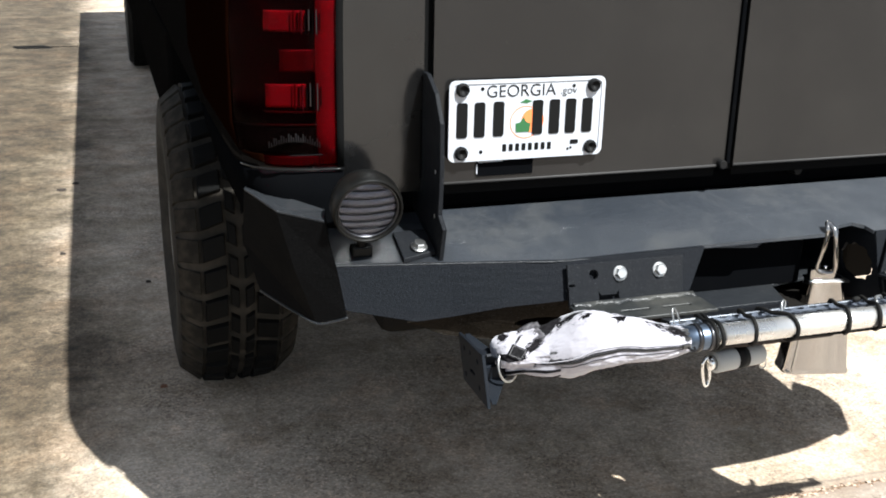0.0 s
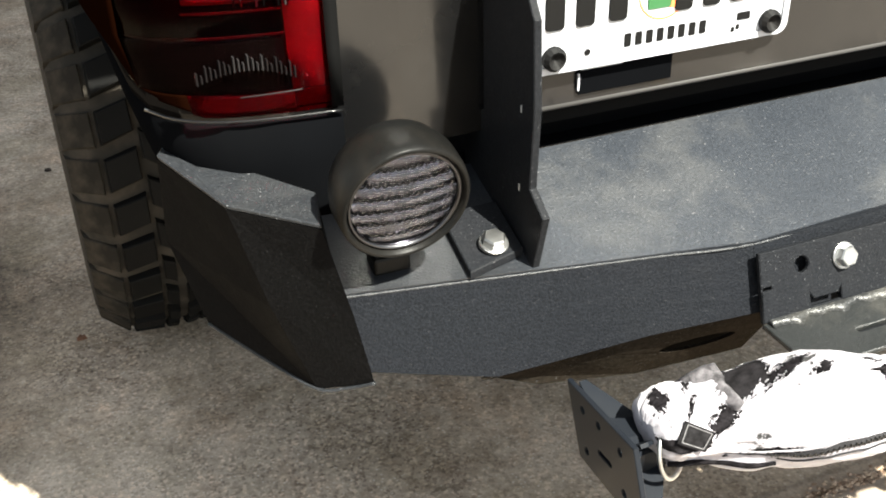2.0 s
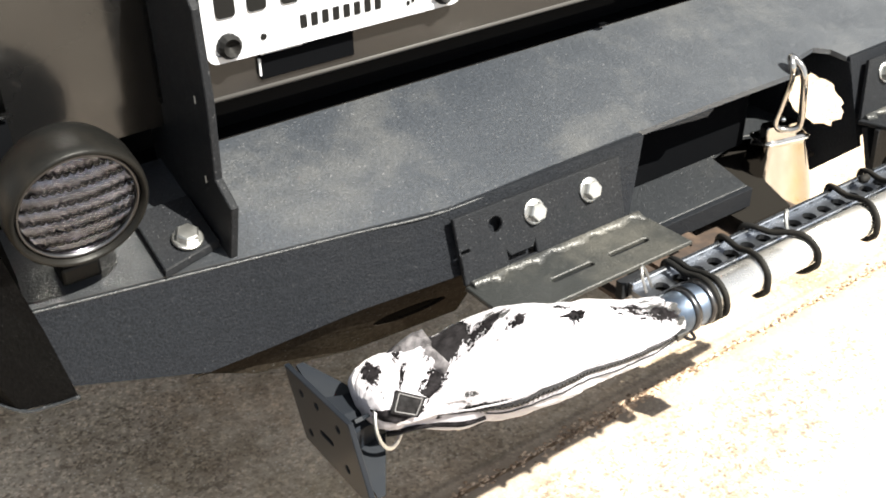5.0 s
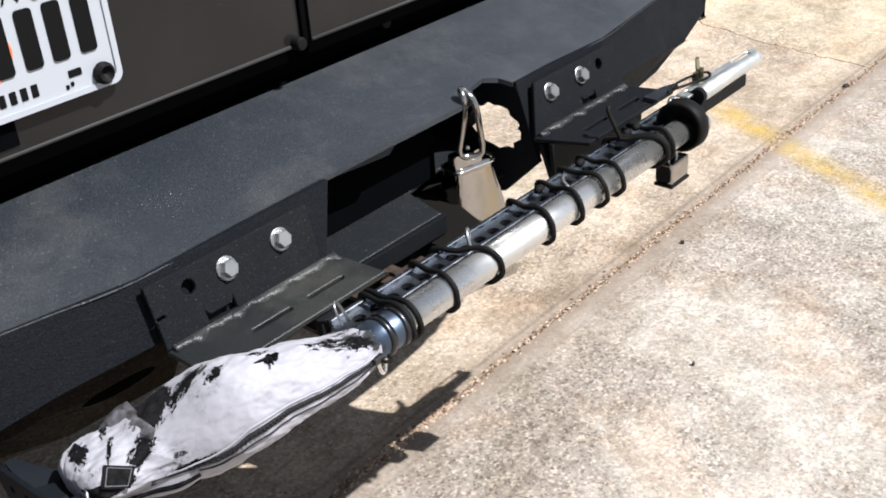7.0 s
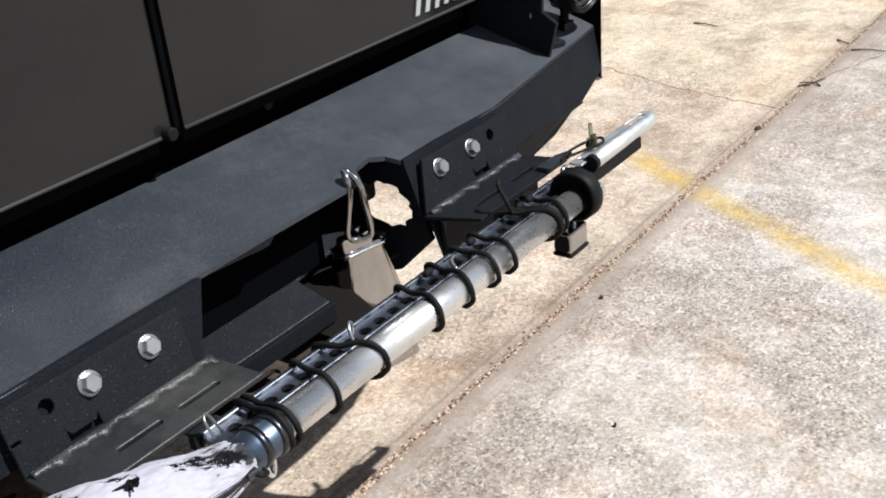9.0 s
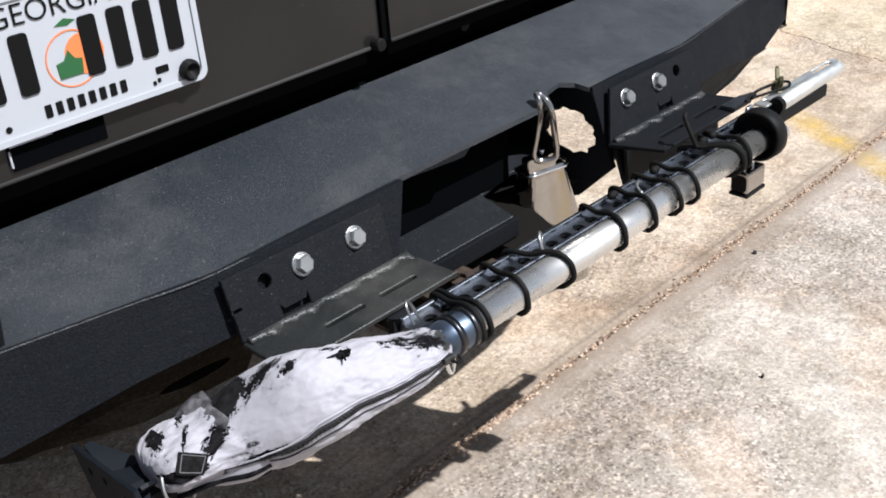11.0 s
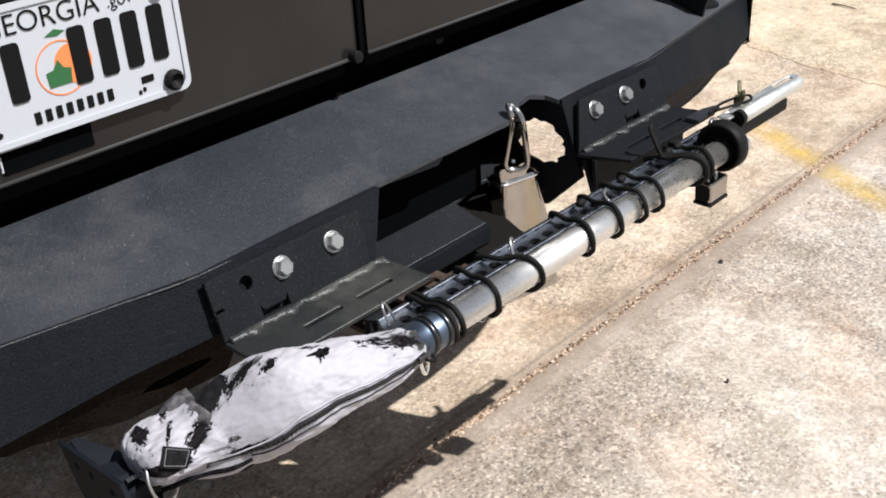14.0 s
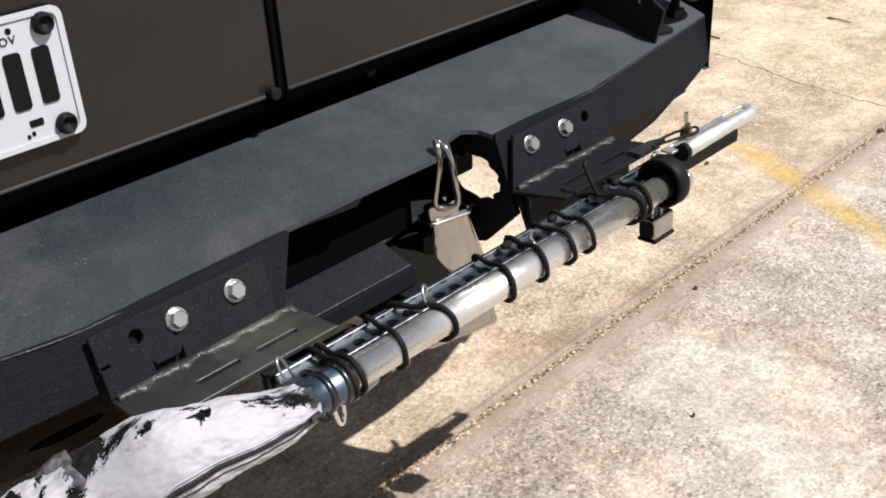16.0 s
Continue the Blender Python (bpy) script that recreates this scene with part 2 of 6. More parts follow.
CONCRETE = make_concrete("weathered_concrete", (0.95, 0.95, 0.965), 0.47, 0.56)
TANSLAB = make_concrete("tan_weathered_concrete", (1.03, 0.965, 0.89), 0.41, 0.53)
FARSLAB = make_concrete("yellowish_weathered_concrete", (1.03, 0.975, 0.855), 0.39, 0.50)
CRUMB = mat("soil_crumbs", (0.16, 0.11, 0.07), 0.95)
CRUMB_PICK = node(CRUMB, "ShaderNodeNewGeometry")
set_in(CRUMB, "Base Color", ramp(CRUMB, CRUMB_PICK.outputs["Random Per Island"], (0.0, (0.10, 0.062, 0.040)), (0.4, (0.32, 0.215, 0.145)), (1.0, (0.52, 0.40, 0.30))))
SOIL = mat("joint_soil", (0.13, 0.09, 0.055), 0.95)
SOIL_N = noise_tex(SOIL, 60, 5)
set_in(SOIL, "Base Color", ramp(SOIL, SOIL_N, (0.3, (0.10, 0.062, 0.038)), (0.7, (0.28, 0.19, 0.12))))
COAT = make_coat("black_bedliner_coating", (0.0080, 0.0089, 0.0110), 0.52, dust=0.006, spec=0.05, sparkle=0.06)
# COAT copied paler for the light on the upward plate, plus real dust
COAT_TOP = make_coat("dusty_lit_bedliner_coating", (0.0215, 0.0245, 0.030), 0.36, strength=0.5, dust=0.06, spec=0.5, sparkle=0.4)
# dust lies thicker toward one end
top_at = node(COAT_TOP, "ShaderNodeSeparateXYZ")
link(COAT_TOP, coords(COAT_TOP), top_at.inputs[0])
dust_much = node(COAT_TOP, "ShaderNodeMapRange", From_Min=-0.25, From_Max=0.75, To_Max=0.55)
link(COAT_TOP, top_at.outputs["X"], dust_much.inputs["Value"])
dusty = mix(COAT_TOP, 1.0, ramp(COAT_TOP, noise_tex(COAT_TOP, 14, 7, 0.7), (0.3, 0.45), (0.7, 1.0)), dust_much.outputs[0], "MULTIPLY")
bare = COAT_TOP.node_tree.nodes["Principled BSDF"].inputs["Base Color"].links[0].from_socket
# shade and dark reflection beside the left lamp put into the colour
dark_by_lamp = node(COAT_TOP, "ShaderNodeMapRange", From_Min=-0.62, From_Max=-0.69, To_Max=0.75)
link(COAT_TOP, top_at.outputs["X"], dark_by_lamp.inputs["Value"])
bare = mix(COAT_TOP, dark_by_lamp.outputs[0], bare, (0.0085, 0.0092, 0.0105))
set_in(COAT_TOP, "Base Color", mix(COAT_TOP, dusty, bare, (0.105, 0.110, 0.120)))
# speckled copy of COAT, paler for light on the wing cap and tray floor
COAT_CAP = make_coat("speckled_black_coating", (0.015, 0.0165, 0.019), 0.42, dust=0.03, spec=0.3, sparkle=0.4)
# darker copy of COAT: shade on the wing's outer side put into the colour
WINGCOAT = make_coat("shaded_wing_coating", (0.0036, 0.0035, 0.0036), 0.7, 300.0, 0.5, 0.003, 0.03, 0.04)
wv = node(WINGCOAT, "ShaderNodeMapping")
wv.inputs["Scale"].default_value = (1.0, 1.0, 0.25)
link(WINGCOAT, coords(WINGCOAT), wv.inputs["Vector"])
plain = WINGCOAT.node_tree.nodes["Principled BSDF"].inputs["Base Color"].links[0].from_socket
set_in(WINGCOAT, "Base Color", mix(WINGCOAT, ramp(WINGCOAT, noise_tex(WINGCOAT, 95, 6, 0.8, wv.outputs[0]), (0.70, 0.0), (0.74, 0.5)), plain, (0.03, 0.03, 0.03)))
COAT_B = make_coat("black_bracket_coating", (0.0098, 0.0105, 0.0122), 0.46, 520.0, 0.4, 0.008, 0.06)
PAINT = make_paint("charcoal_paint", (0.0112, 0.0104, 0.0101), 0.34, 0.5, 0.02, 0.08)
GLOSS = make_paint("black_gloss_paint", (0.0036, 0.0036, 0.0038), 0.22, 0.75, 0.012, 0.2)
# line along the doors' bottom edge, paler and rougher than their paint
LIPPAINT = mat("pale_door_edge_paint", (0.045, 0.043, 0.042), 0.6, Specular_IOR_Level=0.2)
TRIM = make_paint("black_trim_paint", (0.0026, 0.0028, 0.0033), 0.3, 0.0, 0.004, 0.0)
SIDE = make_coat("matt_black_side_cladding", (0.004, 0.0037, 0.0035), 0.9, 300.0, 0.2, 0.004, 0.0)
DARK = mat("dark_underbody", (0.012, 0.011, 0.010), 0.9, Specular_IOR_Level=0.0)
# brown coating; on the left lower return it stands for light off the ground
BROWNED = make_coat("browned_coating", (0.0135, 0.0112, 0.0088), 0.8, 200.0, 0.3, 0.01, 0.0)
GROOVE = mat("weatherstrip_rubber", (0.0060, 0.0060, 0.0060), 0.8, Specular_IOR_Level=0.0)
CHROME = make_metal("chrome", (0.80, 0.79, 0.77), 0.12)
BRIGHT = make_metal("polished_chrome", (0.42, 0.395, 0.37), 0.07, 0.08)
TUBE = make_metal("satin_chrome_tube", (0.76, 0.735, 0.70), 0.26, 0.12)
# fine turning marks run round the tube
TURNED = node(TUBE, "ShaderNodeTangent")
TURNED.direction_type, TURNED.axis = "RADIAL", "X"
set_in(TUBE, "Tangent", TURNED.outputs["Tangent"])
TUBE.node_tree.nodes["Principled BSDF"].inputs["Anisotropic"].default_value = 0.55
TUBE.node_tree.nodes["Principled BSDF"].inputs["Metallic"].default_value = 0.92
RODZINC = make_metal("pale_zinc_rod", (0.80, 0.80, 0.77), 0.42, 0.15)
ZINC = make_metal("zinc_plated_steel", (0.42, 0.42, 0.415), 0.36, 0.15)
BLUESTEEL = make_metal("blue_grey_steel", (0.12, 0.15, 0.20), 0.34, 0.2)
SLATE = make_paint("slate_blue_painted_steel", (0.0048, 0.0068, 0.0105), 0.42, 0.05, 0.03, 0.08)
GUNMETAL = make_metal("gunmetal_rim", (0.07, 0.07, 0.075), 0.3, 0.1)
GREYSTEEL = make_metal("dark_grey_steel", (0.17, 0.18, 0.20), 0.36, 0.2)
RAIL = make_metal("polished_bar_edge", (0.34, 0.36, 0.40), 0.22, 0.15)
RUST = make_rust()
SCRAPED = make_coat("scraped_black_coating", (0.018, 0.019, 0.021), 0.40, 300.0, 0.9, 0.08, 0.35, 0.5)
TYRE = make_rubber("tyre_rubber", (0.0030, 0.0030, 0.0029), 0.7, 0.008)
GROOVED = make_rubber("dusty_groove_rubber", (0.022, 0.020, 0.017), 0.85, 0.12)
SHOULDER = make_rubber("dusty_shoulder_rubber", (0.0135, 0.012, 0.0098), 0.85, 0.12)
BLACKRUB = make_rubber("black_rubber", (0.0075, 0.0075, 0.0078), 0.55, 0.03)
HOUSING = make_rubber("grey_black_rubber_housing", (0.0042, 0.0042, 0.0040), 0.40, 0.02)
CORD = make_rubber("black_cord", (0.007, 0.007, 0.007), 0.65, 0.05)
COVER = make_cover()
ZIP = mat("worn_black_fabric", (0.018, 0.017, 0.018), 0.85, Specular_IOR_Level=0.1)
set_in(ZIP, "Base Color", ramp(ZIP, noise_tex(ZIP, 130, 5, 0.7), (0.4, (0.005, 0.0046, 0.005)), (0.7, (0.018, 0.017, 0.018))))
LINING = mat("black_lining_fabric", (0.008, 0.0075, 0.008), 0.9, Specular_IOR_Level=0.05)
set_in(LINING, "Base Color", ramp(LINING, noise_tex(LINING, 150, 5, 0.7), (0.4, (0.004, 0.0036, 0.004)), (0.72, (0.020, 0.018, 0.020))))
FLAP = mat("grey_lining_fabric", (0.045, 0.042, 0.044), 0.85, Specular_IOR_Level=0.1)
set_in(FLAP, "Base Color", ramp(FLAP, noise_tex(FLAP, 90, 6, 0.7), (0.35, (0.006, 0.0055, 0.006)), (0.7, (0.024, 0.022, 0.024))))
ZIPTAPE = mat("grey_zipper_tape", (0.030, 0.029, 0.031), 0.8, Specular_IOR_Level=0.1)
TEETH = make_metal("zipper_teeth", (0.12, 0.12, 0.12), 0.4)
WHITE = mat("plate_white", (0.43, 0.44, 0.47), 0.4, Specular_IOR_Level=0.2)
INK = mat("plate_ink", (0.006, 0.006, 0.006), 0.5, Specular_IOR_Level=0.1)
SHELF = make_coat("dusty_grey_bracket_coating", (0.0135, 0.0146, 0.0148), 0.38, 420.0, 0.5, 0.10, 0.4)
WELD = make_coat("scraped_grey_weld", (0.022, 0.0225, 0.0225), 0.36, 240.0, 1.0, 0.16, 0.5, 0.7)
TARNISH = mat("tarnished_brass", (0.17, 0.155, 0.09), 0.42, 0.7)
ORANGE = mat("print_orange", (0.78, 0.20, 0.06), 0.45)
LEAF = mat("print_green", (0.02, 0.10, 0.03), 0.45)
YELLOW = mat("worn_yellow_paint", (0.70, 0.45, 0.06), 0.8)
REDGLASS = mat("red_lens", (0.60, 0.010, 0.024), 0.04, Transmission_Weight=1.0, IOR=1.07)
AMBERGLASS = mat("smoked_amber_lens", (0.0036, 0.0010, 0.0004), 0.30, Specular_IOR_Level=0.0)
SMOKEGLASS = mat("clear_lens", (0.60, 0.34, 0.33), 0.05, Transmission_Weight=1.0, IOR=1.07)
LAMPWHITE = mat("lamp_reflector_white", (0.060, 0.056, 0.056), 0.45, Specular_IOR_Level=0.1)
LAMPGREY = mat("lamp_reflector_grey", (0.016, 0.015, 0.0155), 0.45, Specular_IOR_Level=0.1)
LAMPDARK = mat("dark_lamp_wall", (0.0013, 0.0011, 0.0011), 0.4, Specular_IOR_Level=0.0)
GLASS = mat("lamp_glass", (0.95, 0.95, 0.96), 0.03, Transmission_Weight=1.0, IOR=1.16)
REFLECT = mat("lamp_reflector", (0.034, 0.032, 0.040), 0.22, 1.0)
DIMRIB = mat("dim_lens_rib", (0.0075, 0.0065, 0.0068), 0.3, Specular_IOR_Level=0.05)
CREASELINE = mat("crease_shade_line", (0.004, 0.0036, 0.004), 0.4, Specular_IOR_Level=0.1)
PRISM = mat("pressed_lens", (0.10, 0.09, 0.094), 0.09, 0.95)
set_in(PRISM, "Base Color", ramp(PRISM, noise_tex(PRISM, 150, 4, 0.65), (0.36, (0.050, 0.050, 0.058)), (0.64, (0.125, 0.126, 0.150))))
SCUFFED = mat("scuffed_grey_fabric", (0.12, 0.115, 0.12), 0.85, Specular_IOR_Level=0.1)
set_in(SCUFFED, "Base Color", ramp(SCUFFED, noise_tex(SCUFFED, 70, 6, 0.7), (0.35, (0.035, 0.033, 0.035)), (0.68, (0.17, 0.16, 0.17))))
STITCH = mat("grey_stitching", (0.13, 0.125, 0.13), 0.7)
DULL = mat("dull_grey_plastic", (0.35, 0.35, 0.34), 0.5)


# ---- building helpers ----
def mesh_of(name, bm, material, smooth=False):
    bmesh.ops.recalc_face_normals(bm, faces=bm.faces)
    me = bpy.data.meshes.new(name)
    bm.to_mesh(me)
    bm.free()
    me.materials.append(material)
    if smooth:
        me.polygons.foreach_set("use_smooth", [True] * len(me.polygons))
    return me


def part(name, bm, material, parent=None, label="", smooth=False):
    ob = new(name, mesh_of(name, bm, material, smooth))
    if parent:
        ob.parent = parent
        ob.matrix_parent_inverse = parent.matrix_world.inverted() if parent.type != "EMPTY" else Matrix.Translation(-parent.location)
    if label:
        ob["label"] = label
    return ob


def thing(name, at, label, category, group="", kind=""):
    ob = new(name)
    ob.location = at
    ob.empty_display_size = 0.05
    return tagged(ob, label, category, group, kind)


def box(x0, x1, y0, y1, z0, z1, bevel=0.0, segs=2, bm=None):
    bm = bm or bmesh.new()
    r = bmesh.ops.create_cube(bm, size=1)
    for v in r["verts"]:
        v.co = Vector(((x0 + x1) / 2 + v.co.x * (x1 - x0), (y0 + y1) / 2 + v.co.y * (y1 - y0), (z0 + z1) / 2 + v.co.z * (z1 - z0)))
    if bevel:
        edges = list({e for v in r["verts"] for e in v.link_edges})
        bmesh.ops.bevel(bm, geom=edges, offset=bevel, segments=segs, affect="EDGES", profile=0.5)
    return bm


def ring_pts(cx, cy, r, n=16, a0=0.0):
    return [(cx + r * math.cos(a0 + 2 * math.pi * k / n), cy + r * math.sin(a0 + 2 * math.pi * k / n)) for k in range(n)]


def slot_pts(x0, x1, cy, r, n=6):
    pts = []
    for k in range(n + 1):
        a = -math.pi / 2 + math.pi * k / n
        pts.append((x1 + r * math.cos(a), cy + r * math.sin(a)))
    for k in range(n + 1):
        a = math.pi / 2 + math.pi * k / n
        pts.append((x0 + r * math.cos(a), cy + r * math.sin(a)))
    return pts


def plate(outer, thick, m=None, holes=(), bevel=0.0, bm=None):
    """A flat plate with holes: outline in local x, y, thickness along local z."""
    bm = bm or bmesh.new()
    edges = []
    for loop in (outer, *holes):
        vs = [bm.verts.new((x, y, 0)) for x, y in loop]
        edges += [bm.edges.new((vs[k - 1], vs[k])) for k in range(len(vs))]
    r = bmesh.ops.triangle_fill(bm, use_beauty=True, use_dissolve=True, edges=edges)
    faces = [f for f in r["geom"] if isinstance(f, bmesh.types.BMFace)]
    ex = bmesh.ops.extrude_face_region(bm, geom=faces)
    top = [v for v in ex["geom"] if isinstance(v, bmesh.types.BMVert)]
    bmesh.ops.translate(bm, verts=top, vec=(0, 0, thick))
    verts = list({v for e in edges for v in e.verts} | set(top))
    if bevel:
        rim = [e for e in bm.edges if e.is_valid and len(e.link_faces) == 2 and e.calc_face_angle(0) > 1.2 and abs(e.verts[0].co.z - e.verts[1].co.z) < 1e-6]
        bmesh.ops.bevel(bm, geom=rim, offset=bevel, segments=1, affect="EDGES")
        verts = list(bm.verts)
    if m is not None:
        bmesh.ops.transform(bm, matrix=m, verts=verts)
    return bm


def frame_m(origin, ax, ay):
    """A matrix whose local x and y go along ax and ay."""
    x = Vector(ax).normalized()
    z = x.cross(Vector(ay)).normalized()
    y = z.cross(x)
    return Matrix.Translation(origin) @ Matrix((x, y, z)).transposed().to_4x4()


def smooth_path(pts, per=8, closed=False):
    pts = [Vector(p) for p in pts]
    n, out = len(pts), []
    last = n if closed else n - 1
    for k in range(last):
        if closed:
            a, b, c, d = pts[k - 1], pts[k], pts[(k + 1) % n], pts[(k + 2) % n]
        else:
            a, b, c, d = pts[max(k - 1, 0)], pts[k], pts[k + 1], pts[min(k + 2, n - 1)]
        for j in range(per):
            t = j / per
            out.append(0.5 * (2 * b + (c - a) * t + (2 * a - 5 * b + 4 * c - d) * t * t + (3 * b - a - 3 * c + d) * t ** 3))
    if not closed:
        out.append(pts[-1])
    return out


def sweep(pts, r, segs=10, closed=False, bm=None, flat=1.0):
    """A round bar along a path. r: a number or one for each point."""
    bm = bm or bmesh.new()
    pts = [Vector(p) for p in pts]
    n = len(pts)
    rings, side = [], None
    for k, p in enumerate(pts):
        a = pts[k - 1] if (k or closed) else p
        b = pts[(k + 1) % n] if (k < n - 1 or closed) else p
        d = (b - a).normalized()
        if side is None:
            side = d.orthogonal().normalized()
        side = (side - d * side.dot(d)).normalized()
        up = d.cross(side)
        rr = r[k] if isinstance(r, (list, tuple)) else r
        rings.append([bm.verts.new(p + rr * (math.cos(2 * math.pi * j / segs) * side + flat * math.sin(2 * math.pi * j / segs) * up)) for j in range(segs)])
    for k in range(n if closed else n - 1):
        a, b = rings[k], rings[(k + 1) % n]
        for j in range(segs):
            bm.faces.new((a[j], a[(j + 1) % segs], b[(j + 1) % segs], b[j]))
    if not closed:
        bm.faces.new(rings[0][::-1])
        bm.faces.new(rings[-1])
    return bm


def lathe(profile, origin, axis="x", segs=32, bm=None):
    """profile: (along, radius) pairs, turned round the axis through origin."""
    bm = bm or bmesh.new()
    o = Vector(origin)
    d = Vector({"x": (1, 0, 0), "y": (0, 1, 0), "z": (0, 0, 1)}[axis])
    u = Vector({"x": (0, 1, 0), "y": (0, 0, 1), "z": (1, 0, 0)}[axis])
    w = d.cross(u)
    rings = []
    for s, r in profile:
        if r < 1e-6:
            rings.append([bm.verts.new(o + d * s)])
        else:
            rings.append([bm.verts.new(o + d * s + r * (math.cos(2 * math.pi * k / segs) * u + math.sin(2 * math.pi * k / segs) * w)) for k in range(segs)])
    for a, b in zip(rings, rings[1:]):
        for k in range(segs):
            q = (k + 1) % segs
            if len(a) == 1 and len(b) > 1:
                bm.faces.new((a[0], b[q], b[k]))
            elif len(b) == 1 and len(a) > 1:
                bm.faces.new((a[k], a[q], b[0]))
            elif len(a) > 1:
                bm.faces.new((a[k], a[q], b[q], b[k]))
    return bm


def loft(rings, bm=None, caps=True):
    bm = bm or bmesh.new()
    rr = [[bm.verts.new(p) for p in ring] for ring in rings]
    for a, b in zip(rr, rr[1:]):
        n = len(a)
        for k in range(n):
            bm.faces.new((a[k], a[(k + 1) % n], b[(k + 1) % n], b[k]))
    if caps:
        bm.faces.new(rr[0][::-1])
        bm.faces.new(rr[-1])
    return bm


def sheet(rows, thick_dir, bm=None):
    """A thick sheet over a grid of points: rows of points, thickened by the vector thick_dir."""
    bm = bm or bmesh.new()
    t = Vector(thick_dir)
    a = [[bm.verts.new(p) for p in row] for row in rows]
    b = [[bm.verts.new(Vector(p) + t) for p in row] for row in rows]
    h, w = len(rows), len(rows[0])
    for i in range(h - 1):
        for j in range(w - 1):
            bm.faces.new((a[i][j], a[i][j + 1], a[i + 1][j + 1], a[i + 1][j]))
            bm.faces.new((b[i][j], b[i + 1][j], b[i + 1][j + 1], b[i][j + 1]))
    for i in range(h - 1):
        for j in (0, w - 1):
            bm.faces.new((a[i][j], a[i + 1][j], b[i + 1][j], b[i][j]))
    for j in range(w - 1):
        for i in (0, h - 1):
            bm.faces.new((a[i][j], a[i][j + 1], b[i][j + 1], b[i][j]))
    return bm


def hex_bolt(parent, at, normal, r=0.011, material=None):
    """A hexagon bolt head on a washer, standing out along normal."""
    z = Vector(normal).normalized()
    m = frame_m(at, z.orthogonal(), z.cross(z.orthogonal()))
    bm = lathe([(0, 0), (0, r * 1.28), (0.0022, r * 1.28), (0.003, r * 1.18), (0.003, 0)], (0, 0, 0), "z", 20)
    bmesh.ops.transform(bm, matrix=m, verts=bm.verts)
    w = part("washer", bm, material or ZINC, parent)
    bm = lathe([(0.003, 0), (0.003, r), (0.0095, r), (0.0112, r * 0.86), (0.0112, 0)], (0, 0, 0), "z", 6)
    bmesh.ops.transform(bm, matrix=m @ pose(0, 0, 0, 0, 0, 17), verts=bm.verts)
    return part("bolt", bm, material or ZINC, parent, "bright zinc hexagon bolt")


# ---- ground: concrete slabs on soil ----
def jag(a, b, n, amp, seed):
    """Points from a to b on an uneven line, without b."""
    a, b = Vector(a), Vector(b)
    side = Vector((-(b - a).y, (b - a).x)).normalized()
    return [tuple(a + (b - a) * k / n + side * (amp * noise.noise((k * 0.9 + seed * 17.3, seed * 3.1, 0)) if k else 0)) for k in range(n)]


bm = bmesh.new()
bmesh.ops.create_grid(bm, x_segments=2, y_segments=2, size=400)
bmesh.ops.translate(bm, verts=bm.verts, vec=(0, 0, -0.003))
tagged(part("ground", bm, SOIL), "brown soil beneath the concrete drive", "ground", kind="structure")
drive = thing("pavement", (0, 0, 0), "old weathered tan concrete drive in slabs", "pavement", kind="structure")
J = 0.335
seam = jag((-9.0, J), (-0.6, J), 40, 0.006, 1) + jag((-0.6, J), (2.66, J + 0.01), 60, 0.007, 2) + jag((2.66, J + 0.01), (12.0, J + 0.14), 40, 0.008, 3) + [(12.0, J + 0.14)]
crack = jag((2.66, J + 0.01), (2.74, 0.80), 12, 0.02, 4) + jag((2.74, 0.80), (2.86, 1.15), 10, 0.02, 5) + jag((2.86, 1.15), (3.1, 2.6), 16, 0.03, 6) + jag((3.1, 2.6), (3.2, 14.0), 30, 0.05, 7) + [(3.2, 14.0)]
crack2 = jag((2.95, J + 0.02), (3.4, 0.20), 12, 0.02, 8) + jag((3.4, 0.20), (12.0, -0.9), 30, 0.05, 9) + [(12.0, -0.9)]


def slab(outline, material=CONCRETE):
    bm = bmesh.new()
    vs = [bm.verts.new((x, y, 0)) for x, y in outline]
    es = [bm.edges.new((vs[k - 1], vs[k])) for k in range(len(vs))]
    r = bmesh.ops.triangle_fill(bm, use_beauty=True, use_dissolve=False, edges=es)
    fs = [f for f in r["geom"] if isinstance(f, bmesh.types.BMFace)]
    ex = bmesh.ops.extrude_face_region(bm, geom=fs)
    bmesh.ops.translate(bm, verts=[v for v in ex["geom"] if isinstance(v, bmesh.types.BMVert)], vec=(0, 0, -0.06))
    return part("slab", bm, material, drive)


def off(pts, dx, dy):
    return [(x + dx, y + dy) for x, y in pts]


k_left = [p for p in seam if p[0] <= 2.66]
k_right = [p for p in seam if p[0] >= 2.66]
G = 0.0045
slab(off(k_left, 0, G) + [(crack[0][0] - 0.002, crack[0][1] + G)] + off(crack[1:], -0.0025, 0) + [(-9.0, 14.0)], TANSLAB)
slab(off(k_right, 0, G)[::-1] + off(crack[1:], 0.0025, 0) + [(12.0, 14.0)], FARSLAB)
near = [p for p in seam if p[0] < 2.95]
far = [p for p in seam if p[0] >= 2.95]
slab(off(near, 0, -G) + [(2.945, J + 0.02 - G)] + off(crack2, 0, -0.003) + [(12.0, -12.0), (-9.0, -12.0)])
slab(off(far, 0, -G)[::-1] + [(2.955, J + 0.02 - G)] + off(crack2, 0, 0.003))
for x0, x1, y0, y1 in ((-40, -9.02, -40, 40), (12.02, 40, -40, 40), (-9.02, 12.02, 14.02, 40), (-9.02, 12.02, -40, -12.02)):
    part("slab", box(x0, x1, y0, y1, -0.06, 0.0), CONCRETE, drive)
# soil crumbs and leaf bits caught in the joint and the cracks
rng = random.Random(11)
bm = bmesh.new()


